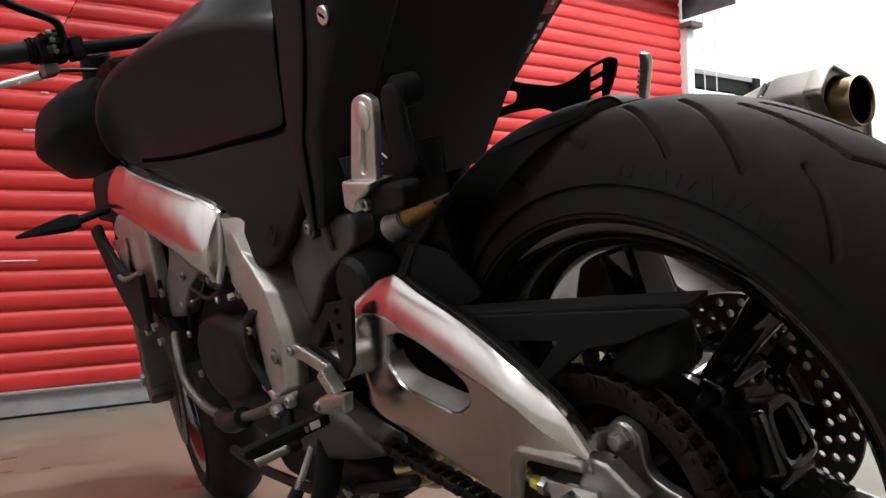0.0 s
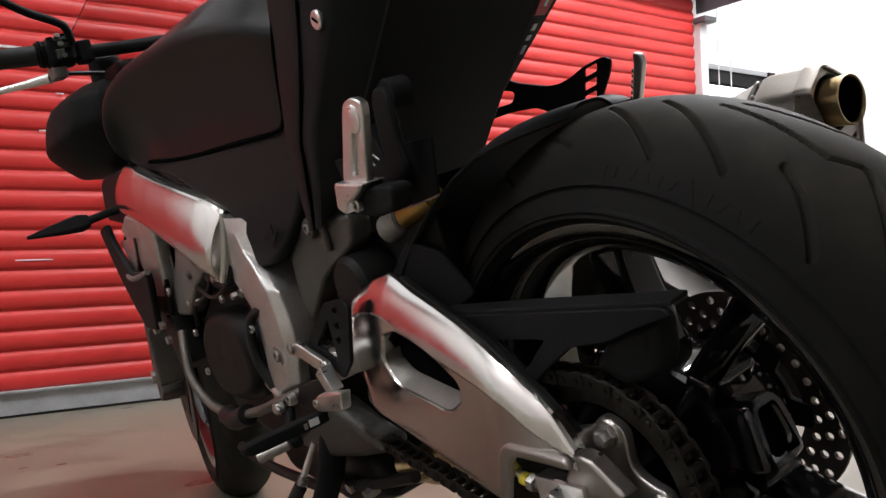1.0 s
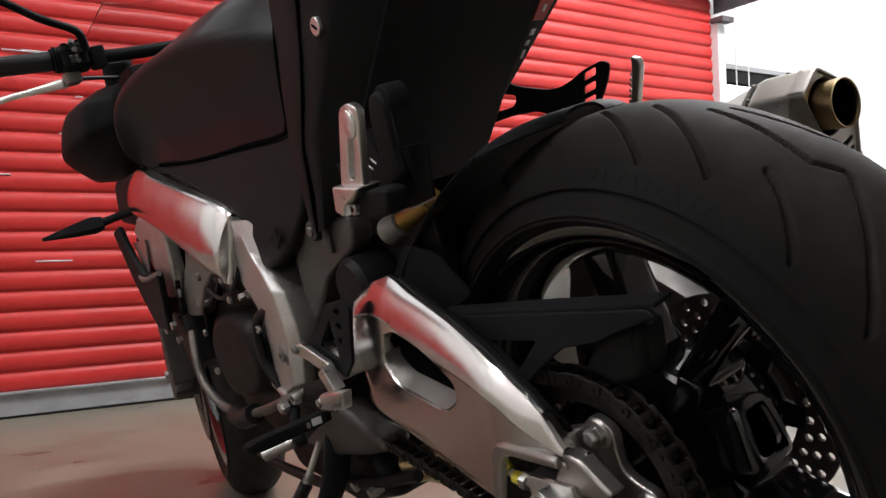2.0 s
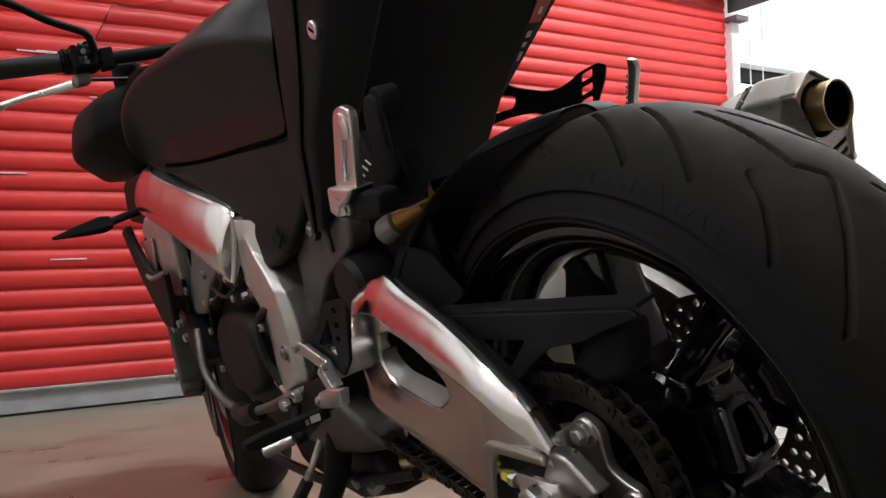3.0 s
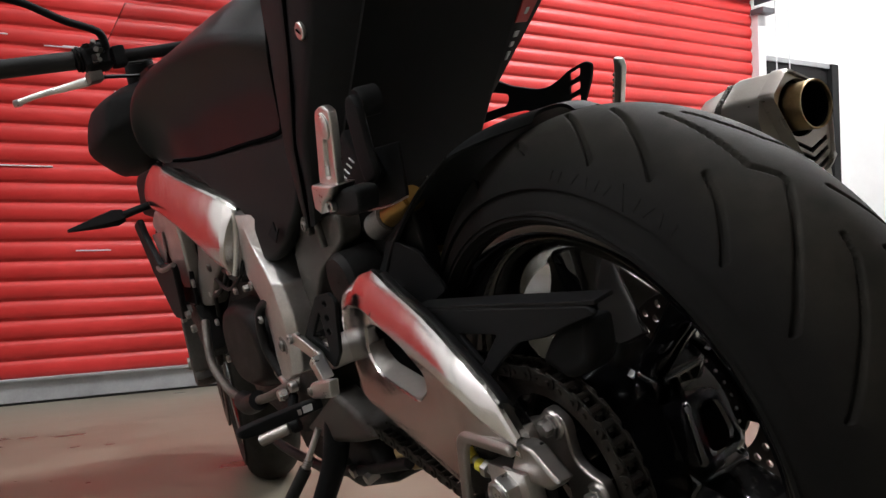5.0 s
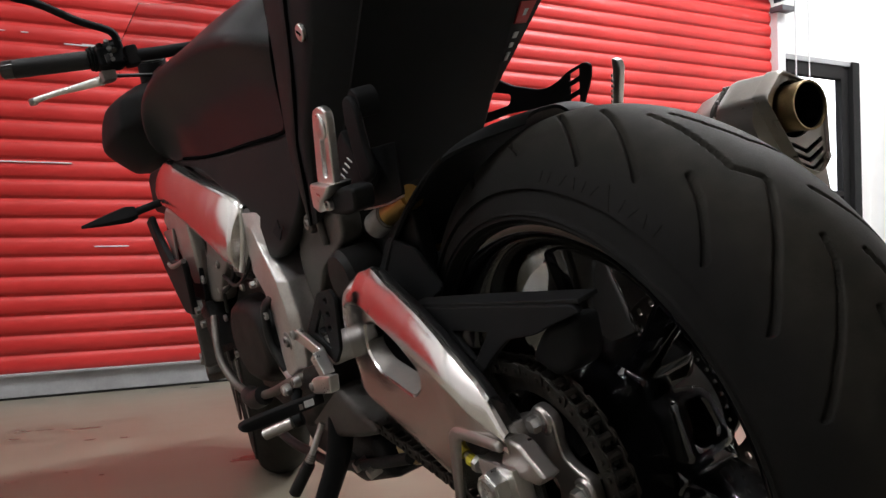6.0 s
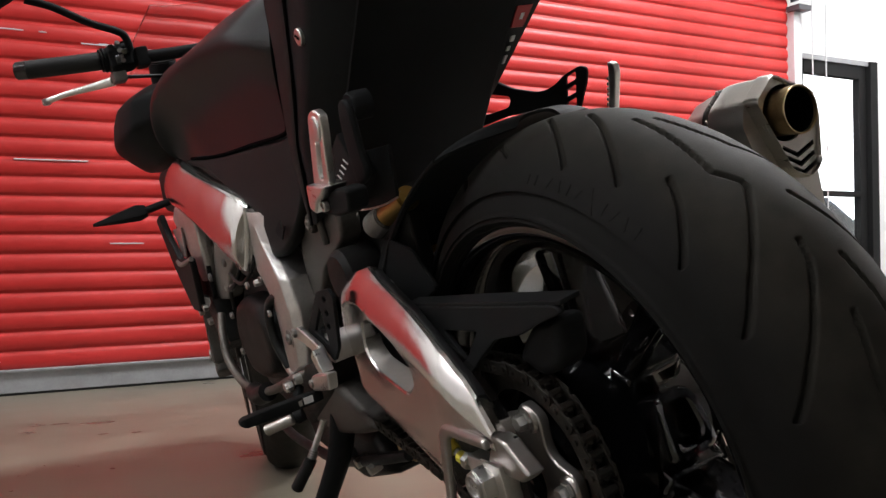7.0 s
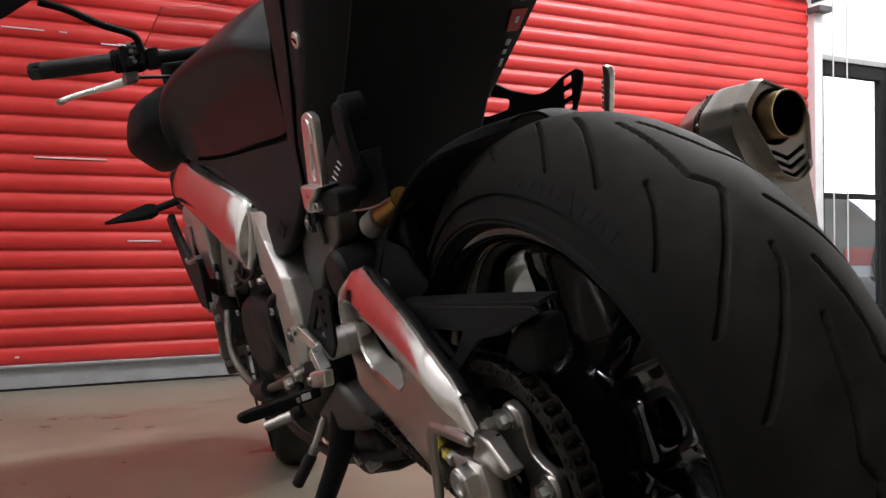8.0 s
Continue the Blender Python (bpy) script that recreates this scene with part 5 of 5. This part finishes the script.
# ---- front end ----
def front_end():
    for sx in (-1, 1):
        leg = part("fork_leg", rod((sx * .098, 1.268, .335), (sx * .098, 1.06, .935), .027, segs=24, bevel=.003), MATTE, bike, "black upside-down fork leg")
        leg.matrix_basis = STEER
        part("slider", rod((sx * .098, 1.283, .300), (sx * .098, 1.205, .515), .0215, segs=24), STEEL, leg)
        part("axle_clamp", box((sx * .098, 1.295, .300), (.05, .07, .10), .012, (-25, 0, 0)), DARK_CAST, leg, "dark cast axle clamp")
        part("caliper", modified(loft([[(sx * x, y, z) for y, z in ((1.18, .42), (1.22, .455), (1.255, .40), (1.225, .29), (1.18, .30))] for x in (.058, .125)]), bevel=.008), DARK_CAST, leg, "dark metal brake caliper")
    part("axle", rod((-.13, 1.30, .300), (.13, 1.30, .300), .014, segs=20), STEEL, bike).matrix_basis = STEER
    fender = []
    for k in range(15):
        a = radians(50 + 95 * k / 14)
        fender.append([(.062 * f, FRONT[1] + (.318 - .03 * abs(f) ** 2) * math.cos(a), FRONT[2] + (.318 - .03 * abs(f) ** 2) * math.sin(a)) for f in (-1, -.8, -.5, 0, .5, .8, 1)])
    part("front_mudguard", loft(fender, closed=False, thick=.003), SATIN, bike, "black front mudguard", angle=50).matrix_basis = STEER
    # handlebar
    bar = part("handlebar", tube([(-.345, 1.050, .957), (-.24, 1.020, .943), (-.12, .99, .926), (0, .98, .920), (.12, .99, .926), (.24, 1.020, .943), (.345, 1.05, .957)], .0112), MATTE, bike, "black tapered handlebar")
    for s in (-1, 1):
        grip = part("grip", tube([(s * .335, 1.048, .956), (s * .275, 1.031, .948), (s * .215, 1.014, .940)], .0165, 20), RUBBER_SIDE, bar, "black ribbed rubber grip")
        for i in range(10):
            t = i / 9
            part("rib", lathe([(.0164, 0), (.0169, -.0015), (.0169, -.0045), (.0164, -.006)], (s * (.318 - .095 * t), 1.045 - .027 * t, .9545 - .0128 * t), 20), RUBBER_SIDE, grip)
        part("bar_end", rod((s * .327, 1.046, .955), (s * .349, 1.0525, .958), .0175, .0165, segs=24, bevel=.003), GLOSS, bar)
        part("switchgear", modified(loft([[(s * x, 1.008 + .022 * c * g, .938 + .021 * q * g) for c, q in ((-1, -.7), (-1, .6), (-.5, 1), (.7, 1), (1, .5), (1, -.8), (.4, -1.1), (-.5, -1))] for x, g in
                                          ((.206, .9), (.200, 1.1), (.168, 1.15), (.158, .9))]), bevel=.003), MATTE, bar)
        for dy, dz, r in ((-.026, .008, .0045), (-.027, -.010, .004), (-.018, .022, .0045), (-.024, -.002, .003)):
            part("button", rod((s * .184, 1.008 + dy, .938 + dz), (s * .184, 1.002 + dy, .938 + dz * 1.1), r, segs=12, bevel=.001), DULL, bar)
        for cx, cr in ((.2135, .0205), (.2090, .0225), (.2045, .0205)):
            part("collar", lathe([(.012, -.002), (cr, -.0018), (cr + .0006, 0), (cr, .0018), (.012, .002)], (s * cx, 1.0135 + (cx - .2135) * .3, .9397), 24), MATTE, bar)
        for bx, by, bz, sx, sy, sz, tilt in ((.176, .982, .944, .012, .012, .010, 20), (.190, .983, .930, .010, .010, .016, -15), (.168, .990, .926, .014, .010, .008, 30), (.196, .992, .958, .010, .014, .008, 10), (.172, 1.000, .961, .016, .012, .008, 0)):
            part("switch", box((s * bx, by, bz), (sx, sy, sz), .002, (tilt, 0, s * 12)), GLOSS, bar)
        part("lever_clamp", box((s * .148, 1.004, .930), (.022, .042, .036), .005), MATTE, bar)
        lever = part("clutch_lever", tube([(s * .200, 1.040, .904), (s * .235, 1.075, .906), (s * .275, 1.108, .908), (s * .306, 1.130, .906)], .006, 12, radii=[.009, .0075, .006, .0055, .006]), MACHINED, bar, "bare aluminium lever")
        part("ball_end", box((s * .309, 1.132, .905), (.016, .014, .014), .005), MACHINED, lever)
        part("perch", box((s * .192, 1.022, .907), (.024, .040, .022), .005), DULL, lever)
        part("cable", tube([(s * .180, 1.03, .906), (s * .11, 1.05, .896), (s * .03, 1.05, .88), (0, .98, .85)], .0035), HOSE, lever)
        mirror = part("mirror_stem", tube([(s * .166, .985, .945), (s * .170, .975, .968), (s * .184, .968, .980), (s * .225, .955, 1.000), (s * .272, .945, 1.033), (s * .31, .94, 1.052)], .0068), MATTE, bar, "black mirror stem")
        part("mirror_head", box((s * .338, .936, 1.078), (.12, .03, .056), .014, (0, s * 24, 0)), MATTE, mirror)
    wide = Matrix.Translation((0, 0, .013)) @ Matrix.Diagonal((1.055, 1, 1, 1))
    for ob in (bar, *bar.children_recursive):
        ob.data.transform(wide)
    part("top_clamp", box((0, 1.02, .90), (.24, .10, .03), .010), ENGINE, bike)
    part("dash", box((0, 1.12, .87), (.16, .03, .08), .010, (-25, 0, 0)), MATTE, bike, "black instrument panel")
    part("fly_screen", loft([[(.16 * f * g, 1.20 - .05 * abs(f) ** 2 - d, .93 + h) for f in (-1, -.7, -.35, 0, .35, .7, 1)] for g, d, h in ((1, 0, 0), (.9, .03, .06), (.6, .075, .12))], closed=False, thick=.002), SCREEN, bike, "clear fly screen", angle=60)
    # headlight fairing
    rings = []
    for y, a, zb, zt in ((1.02, .140, .78, .905), (1.08, .205, .745, .920), (1.18, .230, .718, .925), (1.28, .215, .725, .895), (1.36, .13, .76, .85)):
        rings.append([(x * a, y, (zt + zb) / 2 + z * (zt - zb) / 2) for x, z in ((-1, -.1), (-.9, .6), (-.5, 1), (.5, 1), (.9, .6), (1, -.1), (.75, -.8), (.3, -1), (-.3, -1), (-.75, -.8))])
    part("headlight_fairing", modified(loft(rings), bevel=.014, subdiv=1), MATTE, bike, "matte black headlight fairing")
    # radiator shrouds, signals
    for s in (-1, 1):
        sh = part("radiator_shroud", side_plate([(1.078, .645), (1.032, .654), (1.026, .624), (.975, .564), (.884, .566), (.884, .550), (.925, .462), (.985, .463), (1.012, .500), (1.044, .552)], s * .205, .012,
                                                (), .004, .010, 2), SATIN, bike, "satin black radiator shroud blade")
        part("inner_panel", side_plate([(1.04, .625), (.90, .640), (.875, .56), (.90, .48), (1.0, .49)], s * .182, .008, (), .002, .015), MATTE, sh)
        part("fin", side_plate([(1.012, .619), (.934, .622), (.972, .563), (.992, .566)], s * .196, .004, (), .001, .003), MACHINED, sh, "bare aluminium fin")
        part("lip", tube([(s * .211, .985, .560), (s * .213, .96, .555), (s * .212, .92, .558), (s * .206, .884, .564)], .0045), DULL, sh)
        sig = part("turn_signal", modified(loft([[(s * x, 1.05 + q[0] * w + (x - .2) * .7, .668 + q[1] * h) for q in ((-1, -.4), (-.6, .9), (.6, 1), (1, 0), (.5, -1), (-.5, -1))] for x, w, h in
                                                 ((.224, .011, .012), (.238, .016, .016), (.268, .011, .012), (.318, .003, .003))]), bevel=.002), MATTE, bike, "small black turn signal")
        part("stalk", tube([(s * .15, 1.03, .675), (s * .19, 1.045, .672), (s * .226, 1.066, .668)], .0075), MATTE, sig)
    part("radiator", box((0, 1.02, .56), (.34, .03, .24), .006, (-8, 0, 0)), ENGINE, bike, "black finned radiator")
    part("cockpit_side", modified(loft([[(x, y, z) for y, z in ((1.10, .735), (.905, .738), (.92, .66), (1.03, .640), (1.15, .655))] for x in (-.178, .178)]), bevel=.015), SATIN, bike, "black inner fairing")
    part("front_hose", tube([(-.12, .98, .20), (-.125, .88, .19), (-.12, .78, .182), (-.12, .66, .187), (-.115, .50, .222), (-.10, .40, .245)], .0085), HOSE, bike, "black rubber drain hose")
    part("coil", box((-.165, .92, .43), (.05, .07, .09), .008, (-20, 0, 0)), ENGINE, bike)
    for y, z in ((.93, .50), (.91, .47), (.955, .46), (.90, .445)):
        part("shroud_bolt", rod((-.20, y, z), (-.208, y, z), .007, segs=8), STEEL, bike)


front_end()


# ---- side stand ----
def side_stand():
    s = part("side_stand", tube([(-.122, .552, .300), (-.143, .562, .239), (-.169, .575, .190), (-.240, .600, .085), (-.290, .612, .020)], .015, 16, radii=[.021, .019, .017, .014, .013]), MATTE, bike, "black side stand")
    part("foot", box((-.300, .612, .003), (.06, .075, .010), .003, (0, LEAN, 0)), MATTE, s)
    part("pivot", box((-.118, .550, .305), (.035, .06, .06), .006), ENGINE, s)
    part("tang", rod((-.160, .543, .297), (-.191, .557, .247), .0048, segs=14), STEEL, s, "steel side stand tang")
    for k in range(4):
        part("tang_ring", rod((-.1845 - .0018 * k, .5545 + .0006 * k, .2560 - .0028 * k), (-.1855 - .0018 * k, .5549 + .0006 * k, .2544 - .0028 * k), .0072, segs=16), DULL, s)
    part("tang_rubber", rod((-.191, .557, .246), (-.222, .579, .203), .0095, segs=18, bevel=.002), HOSE, s, "black rubber tang sleeve")
    return s


side_stand()
